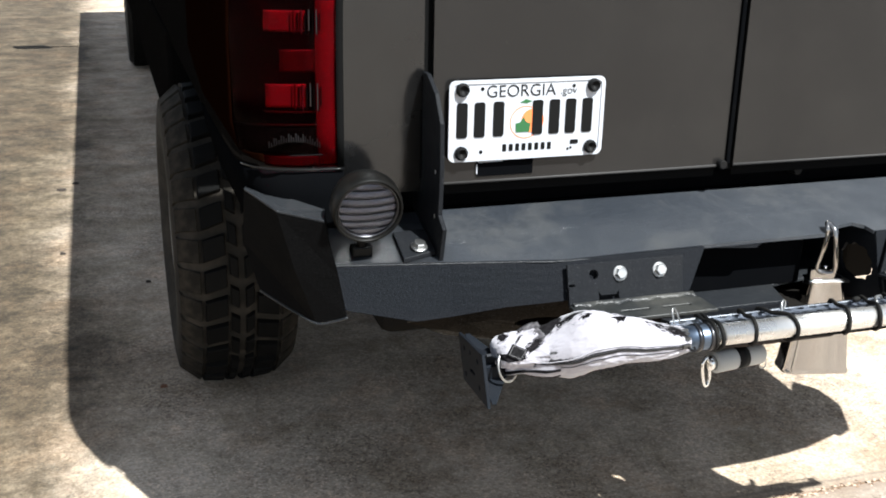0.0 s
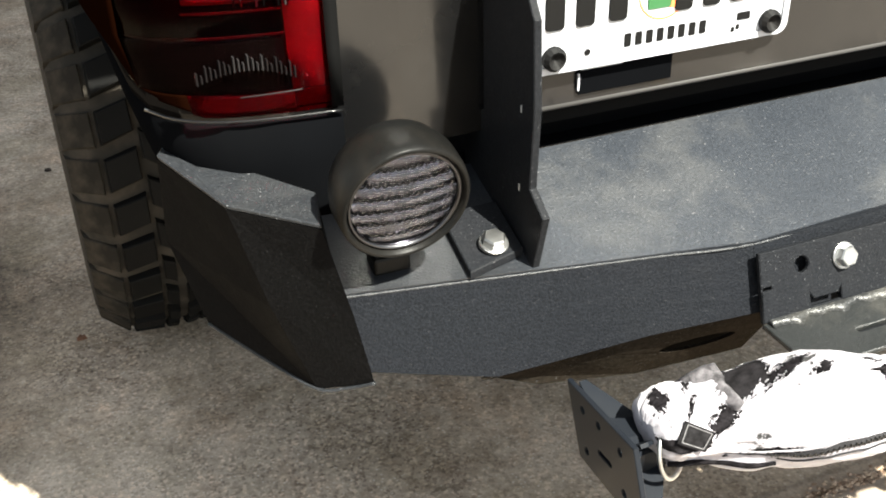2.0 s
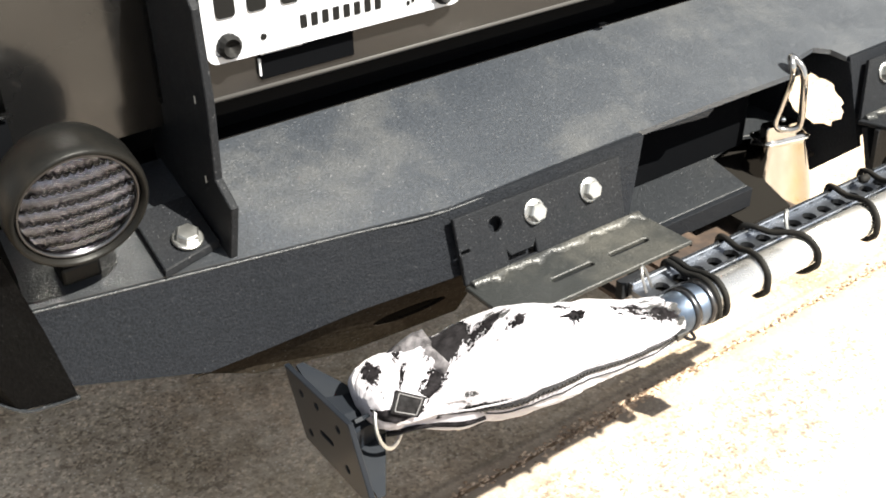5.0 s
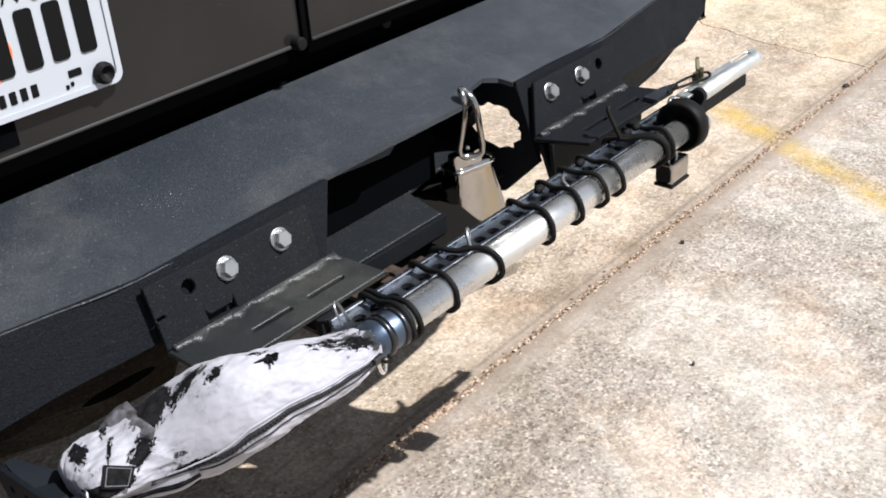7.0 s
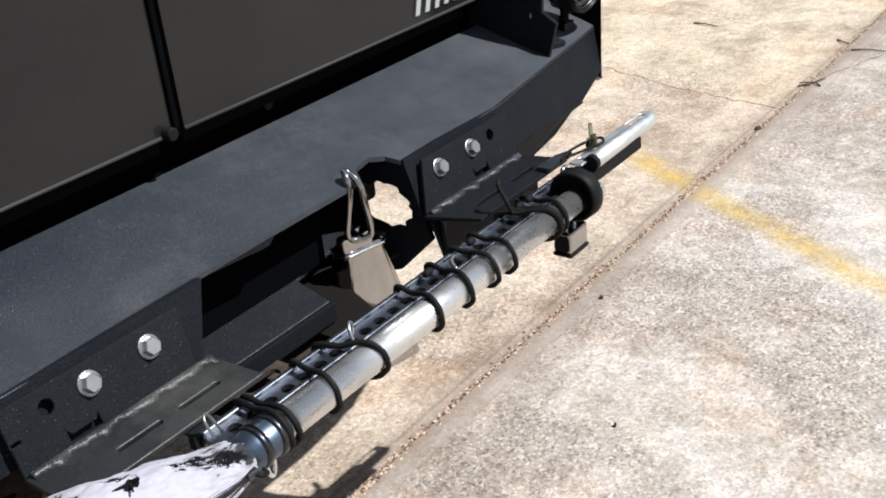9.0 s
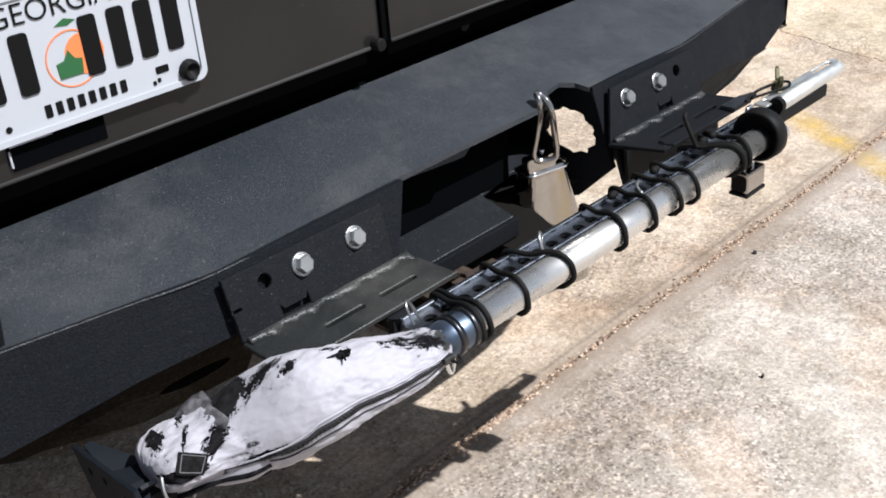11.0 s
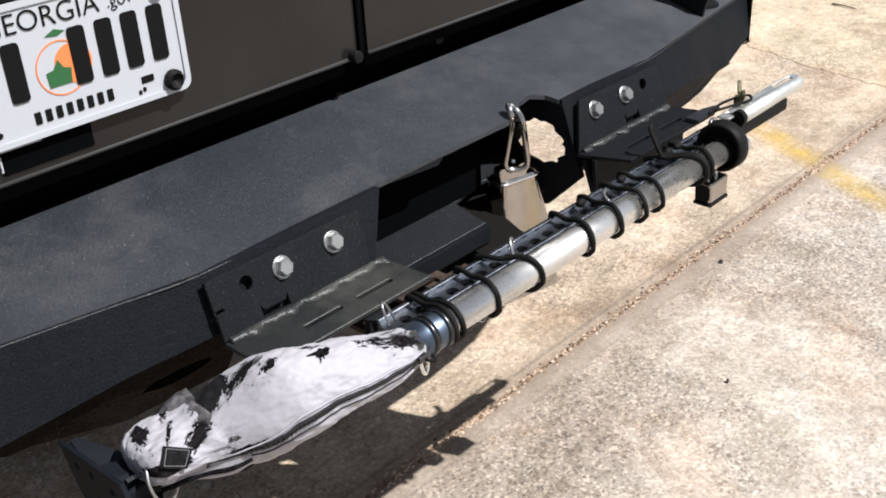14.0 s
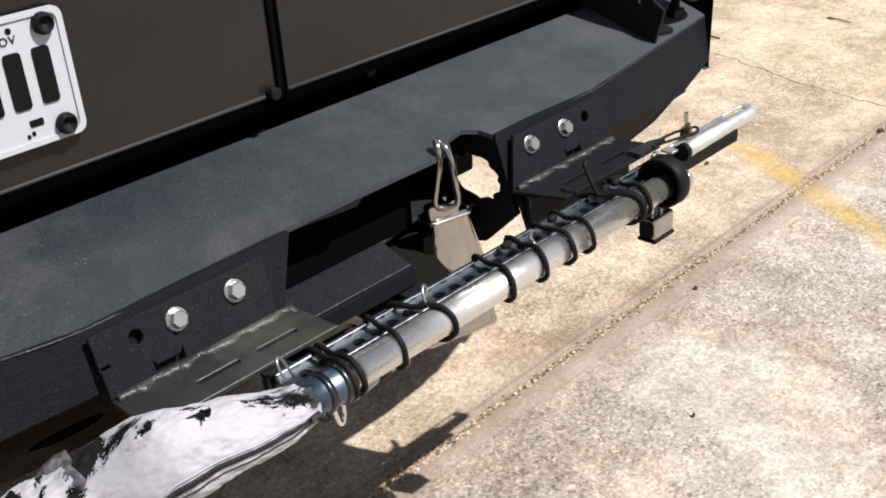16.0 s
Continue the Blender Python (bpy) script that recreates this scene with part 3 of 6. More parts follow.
def crumbs(line, per_metre, spread, size, x_hi):
    for (ax, ay), (bx, by) in zip(line, line[1:]):
        if ax < -1.0 or ax > x_hi:
            continue
        run = math.hypot(bx - ax, by - ay)
        clot = 0.35 + 1.5 * max(0.0, noise.noise((ax * 2.3, ay * 2.3, 4)))
        for q in range(int(run * per_metre * clot + rng.random())):
            f, r1 = rng.random(), size * rng.uniform(0.4, 1.3)
            c = Vector((ax + (bx - ax) * f + rng.gauss(0, spread), ay + (by - ay) * f + rng.gauss(0, spread), 0.0))
            vs = [bm.verts.new(c + Vector((r1 * math.cos(a + q), r1 * rng.uniform(0.5, 1) * math.sin(a + q), -0.0006 + (0.0 if k % 2 else 0.3 * r1)))) for k, a in enumerate((0, 1.26, 2.51, 3.77, 5.03))]
            top = bm.verts.new(c + Vector((0, 0, 0.55 * r1)))
            for k in range(5):
                bm.faces.new((vs[k - 1], vs[k], top))


crumbs(seam, 1300, 0.0085, 0.0048, 4.5)
crumbs(crack, 160, 0.006, 0.005, 4.5)
crumbs(crack2, 120, 0.006, 0.005, 5.0)
tagged(part("joint_crumbs", bm, CRUMB), "brown soil crumbs caught in the concrete joint", "dirt", kind="stuff")
# the worn yellow stripe
bm = bmesh.new()
a, b = Vector((2.10, 0.665)), Vector((0.78, -1.75))
side = Vector((-(b - a).y, (b - a).x)).normalized()
rows = []
for k in range(61):
    p = a + (b - a) * k / 60
    w1 = 0.072 + 0.012 * noise.noise((k * 0.7, 1.2, 0))
    w2 = 0.072 + 0.012 * noise.noise((k * 0.7, 8.2, 0))
    rows.append([(*(p - side * w1), 0.0006), (*(p + side * w2), 0.0006)])
vs = [[bm.verts.new(q) for q in r] for r in rows]
across = bm.loops.layers.uv.new("across")
for r, q in zip(vs, vs[1:]):
    f = bm.faces.new((r[0], r[1], q[1], q[0]))
    for corner, u in zip(f.loops, (0, 1, 1, 0)):
        corner[across].uv = (u, 0)
yn = noise_tex(YELLOW, 8, 6, 0.7)
y2 = noise_tex(YELLOW, 120, 4, 0.6)
wear = mix(YELLOW, 0.32, yn, y2)
yu = node(YELLOW, "ShaderNodeUVMap")
yu.uv_map = "across"
ys = node(YELLOW, "ShaderNodeSeparateXYZ")
link(YELLOW, yu.outputs["UV"], ys.inputs[0])
fade = ramp(YELLOW, ys.outputs["X"], (0.0, 0.0), (0.32, 0.72), (0.5, 1.0), (0.68, 0.72), (1.0, 0.0))
set_in(YELLOW, "Alpha", mix(YELLOW, 1.0, ramp(YELLOW, wear, (0.34, 0.06), (0.66, 0.66)), fade, "MULTIPLY"))
set_in(YELLOW, "Base Color", ramp(YELLOW, yn, (0.3, (0.62, 0.42, 0.10)), (0.7, (0.80, 0.52, 0.06))))
tagged(part("road_marking", bm, YELLOW), "worn yellow painted stripe on the concrete", "road marking", kind="structure")

# dead leaf bits lying on the drive
def litter(x, y, size, seed, what):
    bmx = bmesh.new()
    n = 10
    rim = []
    for k in range(n):
        a = 2 * math.pi * k / n
        rr = size * (0.7 + 0.5 * noise.noise((math.cos(a) * 1.5, math.sin(a) * 1.5, seed)))
        rim.append((x + rr * math.cos(a), y + 0.7 * rr * math.sin(a)))
    for h, sc in ((0.0, 1.0),):
        lo = [bmx.verts.new((px, py, 0.0008)) for px, py in rim]
        hi = [bmx.verts.new((x + (px - x) * 0.7, y + (py - y) * 0.7, 0.008 + 0.006 * noise.noise((k, seed, 1)))) for k, (px, py) in enumerate(rim)]
        bmx.faces.new(lo[::-1])
        bmx.faces.new(hi)
        for k in range(n):
            bmx.faces.new((lo[k], lo[(k + 1) % n], hi[(k + 1) % n], hi[k]))
    ob = part("leaf_bit", bmx, what)
    tagged(ob, "small dry brown leaf bit on the concrete", "leaf", "leaf bits on the drive")


DRYLEAF = mat("dry_leaf", (0.12, 0.055, 0.03), 0.9)
DARKLEAF = mat("dark_dirt_bit", (0.035, 0.026, 0.02), 0.9)
LITTER = ((1.214, 0.274, 0.010, DARKLEAF), (0.761, -0.002, 0.007, DARKLEAF), (-1.09, 1.36, 0.017, DRYLEAF), (-1.09, 2.25, 0.014, DARKLEAF), (-1.42, 3.6, 0.03, DARKLEAF), (-1.36, 3.7, 0.026, DARKLEAF), (-1.40, 2.65, 0.02, DARKLEAF), (1.90, 0.66, 0.012, DARKLEAF), (2.05, -0.30, 0.013, DARKLEAF), (2.449, 0.347, 0.022, DARKLEAF), (2.93, 0.345, 0.018, DRYLEAF))
for k, (x, y, sz, what) in enumerate(LITTER):
    litter(x, y, sz, k * 3.7, what)

TWIG = mat("dry_twig", (0.10, 0.070, 0.045), 0.9)
for pts in (((3.55, 1.07), (3.54, 1.01), (3.53, 0.95)), ((3.385, 0.33), (3.40, 0.27), (3.41, 0.20)), ((3.50, 0.42), (3.47, 0.39), (3.46, 0.36)), ((2.90, 0.37), (2.95, 0.335), (3.02, 0.31)), ((2.93, 0.30), (2.95, 0.33), (2.94, 0.38)), ((3.05, 1.30), (3.06, 1.36), (3.10, 1.40))):
    rod = smooth_path([(x, y, 0.004 + 0.003 * (k == 1)) for k, (x, y) in enumerate(pts)], 4)
    tagged(part("twig", sweep(rod, [0.0042 - 0.0003 * k for k in range(len(rod))], 6), TWIG), "thin dry brown twig on the concrete", "twig", "twigs on the drive")

# ---- the truck ----
truck = thing("truck", (0, 0, 0), "charcoal grey truck with rear barn doors and knobbly tyres", "truck")


def plan(z, grow=0.0, flip=1):
    """Outline of the rear left corner, from the door edge round to the side."""
    base = [(-0.655, 0.188), (-0.74, 0.187), (-0.80, 0.188), (-0.86, 0.193), (-0.915, 0.206), (-0.955, 0.230), (-0.978, 0.265), (-0.988, 0.32), (-0.992, 0.45), (-0.995, 0.80)]
    out = []
    for k, (x, y) in enumerate(base):
        nx, ny = (-1, 0) if k > 6 else ((0, -1) if k < 3 else (-0.7, -0.7))
        taper = 1 - 0.024 * min(2.0, max(0.0, (1.03 - z) / 0.12)) * max(0.0, min(1.0, (-x - 0.80) / 0.15))
        tumble = 0.165 * (max(0.0, z - 1.2) / 0.73) ** 1.3 * max(0.0, min(1.0, (-x - 0.72) / 0.25))
        out.append((flip * (x * taper + tumble + grow * nx), y + grow * ny, z))
    return out


# one closed body shell: rear wall behind the doors, sides, roof
for flip in (-1, 1):
    s = flip
    for i0, i1, what, name in ((0, 5, GLOSS, "rear_quarter_panel"), (5, 10, SIDE, "side_corner_panel")):
        rows = [plan(z, 0.0 - 0.02 * max(0, (z - 1.2)), s)[i0:i1 + (1 if i1 < 9 else 0)] for z in (0.90, 0.955, 1.05, 1.2, 1.4, 1.6, 1.85, 1.93)]
        part(name, sheet(rows, (0, 0.03, 0)), what, truck, smooth=False)
    rows = [plan(z, g, s)[2:] for z, g in ((0.80, -0.004), (0.86, 0.002), (0.90, 0.005), (0.944, 0.004), (0.951, -0.004))]
    part("lower_corner_panel", sheet(rows, (0, 0.03, 0)), TRIM, truck, "black lower corner panel", True)
    rows = [[(s * (0.975 - 0.165 * (max(0.0, z - 1.2) / 0.73) ** 1.3), y, z) for y in (0.801, 3.5, 6.5, 9.4)] for z in (0.95, 1.1, 1.2, 1.35, 1.5, 1.65, 1.8, 1.93)]
    part("side_panel", sheet(rows, (-s * 0.03, 0, 0)), SIDE, truck)
    part("rocker_panel", box(*sorted((s * 0.90, s * 0.985)), 2.05, 6.5, 0.58, 0.95, 0.02), SIDE, truck)
    mirror = part("side_mirror", box(*sorted((s * 1.22, s * 1.50)), 7.26, 7.36, 1.33, 1.50, 0.02), TRIM, truck, "black door mirror on an arm")
    part("mirror_arm", box(*sorted((s * 0.93, s * 1.23)), 7.29, 7.33, 1.39, 1.43, 0.008), TRIM, mirror)
    part("fender", box(*sorted((s * 0.92, s * 0.965)), 0.801, 2.05, 0.90, 0.95, 0.01), SIDE, truck)
part("roof", box(-0.825, 0.825, 0.22, 9.4, 1.93, 1.97, 0.015), PAINT, truck)
part("nose", box(-0.81, 0.81, 9.4, 9.48, 0.6, 1.93, 0.02), PAINT, truck)
part("underbody", box(-0.66, 0.66, 0.40, 9.3, 0.66, 0.72), DARK, truck)
# unseen box added to keep light off the ground under the truck
part("underbody_light_stop", box(-0.62, 0.62, 0.62, 5.0, 0.42, 0.659, 0.03), DARK, truck)
part("rear_sill", box(-0.80, 0.80, 0.250, 0.33, 0.842, 0.96, 0.006), TRIM, truck, "black rear sill below the doors")


def door_panel(x0, x1):
    z0, z1 = 0.911, 1.91
    rows = []
    nx, nz = 18, 14
    for j in range(nz + 1):
        z = z0 + (z1 - z0) * j / nz
        row = []
        for i in range(nx + 1):
            x = x0 + (x1 - x0) * i / nx
            dip = 0.004 * math.cos((x - (x0 + x1) / 2) / 0.33) * math.cos((z - 1.1) / 0.8)
            row.append((x, 0.189 - dip, z))
        rows.append(row)
    bm = sheet(rows, (0, 0.045, 0))
    return bm


door_l = part("door", door_panel(-0.638, -0.036), PAINT, truck, smooth=False)
door_r = part("door", door_panel(-0.016, 0.638), PAINT, truck, smooth=False)
for d, x0, x1 in ((door_l, -0.638, -0.036), (door_r, -0.016, 0.638)):
    part("bottom_seam", sweep([(x0, 0.187, 0.911), (x1, 0.187, 0.911)], 0.003, 8), LIPPAINT, d, smooth=True)
    part("seal", box(x0 + 0.01, x1 - 0.01, 0.206, 0.228, 0.885, 0.909), GROOVE, d)
part("rear_cross_member", box(-0.80, 0.80, 0.36, 0.42, 0.70, 0.90), DARK, truck)
part("door_gap_seal", box(-0.039, -0.013, 0.198, 0.235, 0.90, 1.90), GROOVE, truck)
part("edge_moulding", box(-0.0355, -0.0265, 0.181, 0.20, 0.914, 1.90, 0.002), TRIM, truck)
for x in (-0.6465, 0.6465):
    part("door_gap_seal", box(x - 0.0085, x + 0.0085, 0.202, 0.235, 0.90, 1.90), GROOVE, truck)
part("rubber_stop", lathe([(0, 0), (0, 0.0075), (0.002, 0.0088), (0.012, 0.0088), (0.016, 0.0088), (0.016, 0)], (-0.046, 0.172, 0.915), "y", 14), BLACKRUB, truck, smooth=False)
part("rubber_stop", lathe([(0, 0), (0, 0.009), (0.03, 0.012), (0.03, 0)], (0.165, 0.222, 0.878), "y", 14), BLACKRUB, truck)
# black tape strip and its lifted pale edges
bm = box(-0.554, -0.445, 0.1825, 0.1845, 0.921, 0.948, 0.0005, 1)
part("tape_strip", bm, TRIM, door_l, "glossy black tape strip with pale lifted edge")
part("pale_edge", box(-0.5555, -0.5535, 0.1815, 0.184, 0.926, 0.944), WHITE, door_l)
part("pale_edge", box(-0.553, -0.505, 0.1815, 0.184, 0.9475, 0.949), WHITE, door_l)
# unreadable raised badge
for k in range(6):
    x = 0.47 + 0.026 * k
    bm = plate([(0, 0), (0.011, 0), (0.019, 0.028), (0.008, 0.028)], 0.003, frame_m((x, 0.1855, 0.926), (1, 0, 0), (0, 0, 1)))
    part("badge_bar", bm, DULL, door_r, "pale raised slanted badge shape")

# tail lamps: reflectors in a dark housing behind tinted lenses
def tail_lamp(s):
    lamp = part("tail_lamp", sheet([plan(z, 0.0005, s)[2:9] for z in (0.955, 1.1, 1.25, 1.38)], (0, 0.01, 0)), DARK, truck, "red tail lamp with clear lower section")

    def strip(name, z0, z1, i0, i1, material, grow, label="", thick=0.0018):
        rows = []
        for k in range(9):
            z = z0 + (z1 - z0) * k / 8
            line = smooth_path(plan(z, grow, s)[2:], 4)
            lim = i1
            if z < 1.03:
                lim = max(i0, min(i1, int(7 + 21 * ((z - 0.953) / 0.09) ** 0.75)))
            rows.append([line[min(q, lim)] for q in range(i0, i1 + 1)])
        bmx = sheet(rows, (0.0, thick, 0))
        bmesh.ops.remove_doubles(bmx, verts=bmx.verts, dist=0.0002)
        return part(name, bmx, material, lamp, label, True)

    # inside
    strip("edge_reflector", 0.960, 1.38, 1, 3, LAMPWHITE, 0.002)
    strip("lower_reflector", 0.958, 0.974, 3, 16, LAMPGREY, 0.002)
    strip("lamp_wall", 0.976, 1.030, 3, 15, LAMPDARK, 0.001)
    strip("lamp_wall", 1.032, 1.38, 3, 28, LAMPDARK, 0.001)
    strip("ledge", 1.030, 1.032, 3, 9, LAMPGREY, 0.005)
    strip("ledge", 1.052, 1.054, 3, 9, LAMPGREY, 0.005)
    for z0, z1 in ((1.060, 1.100), (1.187, 1.222)):
        strip("pocket_reflector", z0, z1, 4, 9, LAMPWHITE, 0.0025, "bright ribbed reflector pocket")
        for k in range(11):
            x = s * (0.838 + 0.0060 * k)
            y = 0.1815 + 0.0002 * k * k
            part("lens_rib", box(x - 0.0008, x + 0.0008, y, y + 0.004, z0 - 0.003 + 0.006 * (k % 3 == 0), z1 - 0.004 + 0.006 * (k % 2)), LAMPGREY if k % 2 else LAMPDARK, lamp)
    for k in range(22):
        f = k / 21
        x = s * (0.842 + 0.084 * f)
        y = 0.1795 + 0.00008 * k * k * 0.45
        arch = 0.017 * math.sin(math.pi * (0.10 + 0.80 * (1 - f)))
        part("lens_rib", box(x - 0.0006, x + 0.0006, y, y + 0.006, 0.986 + arch, 0.996 + arch + 0.004 * math.sin(k * 2.1)), LAMPGREY if 6 < k < 14 else DIMRIB, lamp)
    strip("dim_reflector", 1.120, 1.158, 3, 7, LAMPGREY, 0.0025)
    part("lens_ledge", sweep([Vector((s * (0.838 + 0.055 * f), 0.1775 + 0.004 * f * f, 0.980)) for f in (0, 0.25, 0.5, 0.75, 1)], 0.0008, 6), DIMRIB, lamp)
    # outside
    for shell in (strip("red_lens", 0.957, 0.979, 1, 10, REDGLASS, 0.010), strip("red_lens", 0.979, 1.38, 1, 3, REDGLASS, 0.010), strip("red_lens", 1.031, 1.38, 3, 16, REDGLASS, 0.010),
                  strip("clear_lens", 0.979, 1.031, 3, 16, SMOKEGLASS, 0.0095, "clear ribbed reversing lens")):
        shell.visible_shadow = False
    strip("smoked_lens", 0.957, 0.979, 10, 28, AMBERGLASS, 0.010)
    strip("smoked_lens", 0.979, 1.38, 15, 28, AMBERGLASS, 0.0112, "smoked amber side lens")
    strip("lens_rim", 0.957, 1.38, 0, 1, GROOVE, 0.009)
    part("lower_lip", sweep([Vector(p) for p in smooth_path(plan(0.9520, 0.0075, s)[2:7], 4)], 0.0015, 8), GLOSS, lamp, smooth=True)


tail_lamp(-1)
tail_lamp(1)

# wheels
def make_wheel(cx, cy, r=0.44, w=0.30):
    wheel = part("wheel", lathe([(-0.02, 0), (-0.02, 0.05), (0.0, 0.07), (0.02, 0.05), (0.02, 0)], (cx, cy, r), "x", 18), DARK, truck)
    h = w / 2
    prof = [(-h + 0.02, 0.235), (-h - 0.008, 0.30), (-h - 0.006, 0.36), (-h + 0.010, r - 0.045), (-h + 0.045, r - 0.020), (0, r - 0.014), (h - 0.045, r - 0.020), (h - 0.010, r - 0.045), (h + 0.006, 0.36), (h + 0.008, 0.30), (h - 0.02, 0.235)]
    part("tyre", lathe(prof, (cx, cy, r), "x", 72), GROOVED, wheel, "black knobbly off-road tyre with dusty grooves", True)
    part("rim", lathe([(-h + 0.03, 0), (-h + 0.05, 0.12), (-h + 0.03, 0.2), (-h + 0.015, 0.236), (h - 0.015, 0.236), (h - 0.05, 0.2), (h - 0.05, 0)], (cx, cy, r), "x", 40), GREYSTEEL, wheel)

    def lug(corners, material):
        """A tread block over four corners given as across, along, height of its foot and of its top."""
        bm = bmesh.new()
        foot = [bm.verts.new((x, y, z0)) for x, y, z0, z1 in corners]
        mx, my = sum(c[0] for c in corners) / 4, sum(c[1] for c in corners) / 4
        head = [bm.verts.new((x + (mx - x) * 0.07, y + (my - y) * 0.09, z1)) for x, y, z0, z1 in corners]
        bm.faces.new(foot[::-1])
        bm.faces.new(head)
        for k in range(4):
            bm.faces.new((foot[k], foot[(k + 1) % 4], head[(k + 1) % 4], head[k]))
        bmesh.ops.bevel(bm, geom=[e for e in bm.edges if e.verts[0] in head and e.verts[1] in head], offset=0.002, segments=1, affect="EDGES")
        return mesh_of("tread_block", bm, material)

    shapes = []
    for q in (-1, 1):
        a, b, c, d = q * (h + 0.004), q * (h - 0.052), q * (h - 0.058), q * 0.008
        p = 0.036
        shapes.append((lug([(a, -p + 0.006, r - 0.075, r - 0.052), (b, -p, r - 0.03, r - 0.009), (b, p - 0.006, r - 0.03, r - 0.009), (a, p, r - 0.075, r - 0.052)], SHOULDER), 0.0))
        shapes.append((lug([(c, -p + 0.002, r - 0.03, r - 0.006), (q * (h - 0.118), -p + 0.020, r - 0.03, r - 0.001), (q * (h - 0.118), p + 0.008, r - 0.03, r - 0.001), (c, p - 0.008, r - 0.03, r - 0.006)], TYRE), 0.0))
        shapes.append((lug([(q * (h - 0.124), -p + 0.012, r - 0.03, r - 0.001), (d, -p - 0.004, r - 0.03, r), (d, p - 0.018, r - 0.03, r), (q * (h - 0.124), p - 0.004, r - 0.03, r - 0.001)], TYRE), 0.5))
    n = 32
    for k in range(n):
        for me, shift in shapes:
            ob = new("tread_block", me)
            ob.parent = wheel
            ob.matrix_basis = pose(cx, cy, r) @ pose(0, 0, 0, 360 * (k + shift) / n, 0, 0)
    return wheel


make_wheel(-0.886, 1.46, 0.44, 0.31)
make_wheel(0.886, 1.46, 0.44, 0.31)
part("axle", lathe([(-0.75, 0.05), (-0.2, 0.05), (-0.15, 0.12), (0, 0.17), (0.15, 0.12), (0.2, 0.05), (0.75, 0.05)], (0, 1.46, 0.44), "x", 20), DARK, truck)
for s in (-1, 1):
    part("chassis_rail", box(*sorted((s * 0.40, s * 0.48)), 0.32, 7.4, 0.58, 0.70, 0.008), DARK, truck)
    w = part("wheel", lathe([(-0.15, 0.0), (-0.15, 0.40), (-0.12, 0.44), (0.12, 0.44), (0.15, 0.40), (0.15, 0.0)], (s * 0.83, 7.2, 0.44), "x", 40), TYRE, truck)

# ---- number plate: its characters stand as plain bars ----
PX, PZ, PY = -0.463, 1.026, 0.174
lic = thing("number_plate", (PX, PY, PZ - 0.073), "white number plate screwed to the grey door", "number plate")


def rounded(w, h, r, n=5):
    out = []
    for cx, cy, a0 in ((w / 2 - r, h / 2 - r, 0), (-w / 2 + r, h / 2 - r, 90), (-w / 2 + r, -h / 2 + r, 180), (w / 2 - r, -h / 2 + r, 270)):
        for k in range(n + 1):
            a = radians(a0 + 90 * k / n)
            out.append((cx + r * math.cos(a), cy + r * math.sin(a)))
    return out




def on_plate(name, outline, thick, material, dx=0.0, dz=0.0, lift=0.0, holes=(), label=""):
    m = Matrix.Translation((PX + dx, PY - lift, PZ + dz)) @ frame_m((0, 0, 0), (1, 0, 0), (0, 0, 1))
    return part(name, plate(outline, thick, m, holes), material, lic, label)


on_plate("backing", rounded(0.300, 0.146, 0.012), 0.0015, WHITE, lift=-0.0016)
on_plate("rim", rounded(0.300, 0.146, 0.012), 0.002, WHITE, holes=[rounded(0.286, 0.133, 0.009)])
for x in (-0.125, -0.092, -0.056, 0.019, 0.052, 0.084, 0.117):
    on_plate("bar", rounded(0.020, 0.063, 0.004, 3), 0.0018, INK, x, 0.0 + 0.002)
for k in range(8):
    on_plate("bar", rounded(0.0075, 0.0135, 0.001, 2), 0.0008, INK, -0.043 + 0.0125 * k, -0.0515)
for x, z, w in ((0.094, -0.047, 0.016), (0.088, -0.058, 0.004), (0.082, -0.060, 0.004)):
    on_plate("bar", rounded(w, 0.008 if w > 0.01 else 0.005, 0.001, 2), 0.0008, INK, x, z)
on_plate("round_print", ring_pts(0, 0, 0.030, 28), 0.0006, ORANGE, -0.004, -0.006, holes=[ring_pts(0, 0, 0.0285, 28)])
on_plate("round_print", ring_pts(0.006, 0, 0.022, 20), 0.0005, ORANGE, 0.004, -0.004)
on_plate("leaf_print", [(-0.014, -0.014), (0.012, -0.014), (0.014, 0.002), (0.006, 0.004), (0.0, 0.014), (-0.006, 0.004), (-0.015, 0.002)], 0.0010, LEAF, -0.008, -0.010)
on_plate("leaf_print", [(-0.012, 0.0), (0.0, 0.006), (0.012, 0.002), (0.002, -0.002)], 0.0006, LEAF, -0.004, 0.030)
def lettering(words, size, dx, dz, offset):
    font = bpy.data.curves.new("lettering", "FONT")
    font.body, font.size, font.extrude, font.align_x, font.align_y, font.offset = words, size, 0.0004, "CENTER", "CENTER", offset
    txt = new("state_name", font)
    txt.data.materials.append(INK)
    deps = bpy.context.evaluated_depsgraph_get()
    tm = bpy.data.meshes.new_from_object(txt.evaluated_get(deps))
    bpy.data.objects.remove(txt)
    txt = new("state_name", tm)
    txt.parent, txt.matrix_parent_inverse = lic, Matrix.Translation(-lic.location)
    txt.matrix_basis = Matrix.Translation((PX + dx, PY - 0.0008, PZ + dz)) @ frame_m((0, 0, 0), (1, 0, 0), (0, 0, 1))


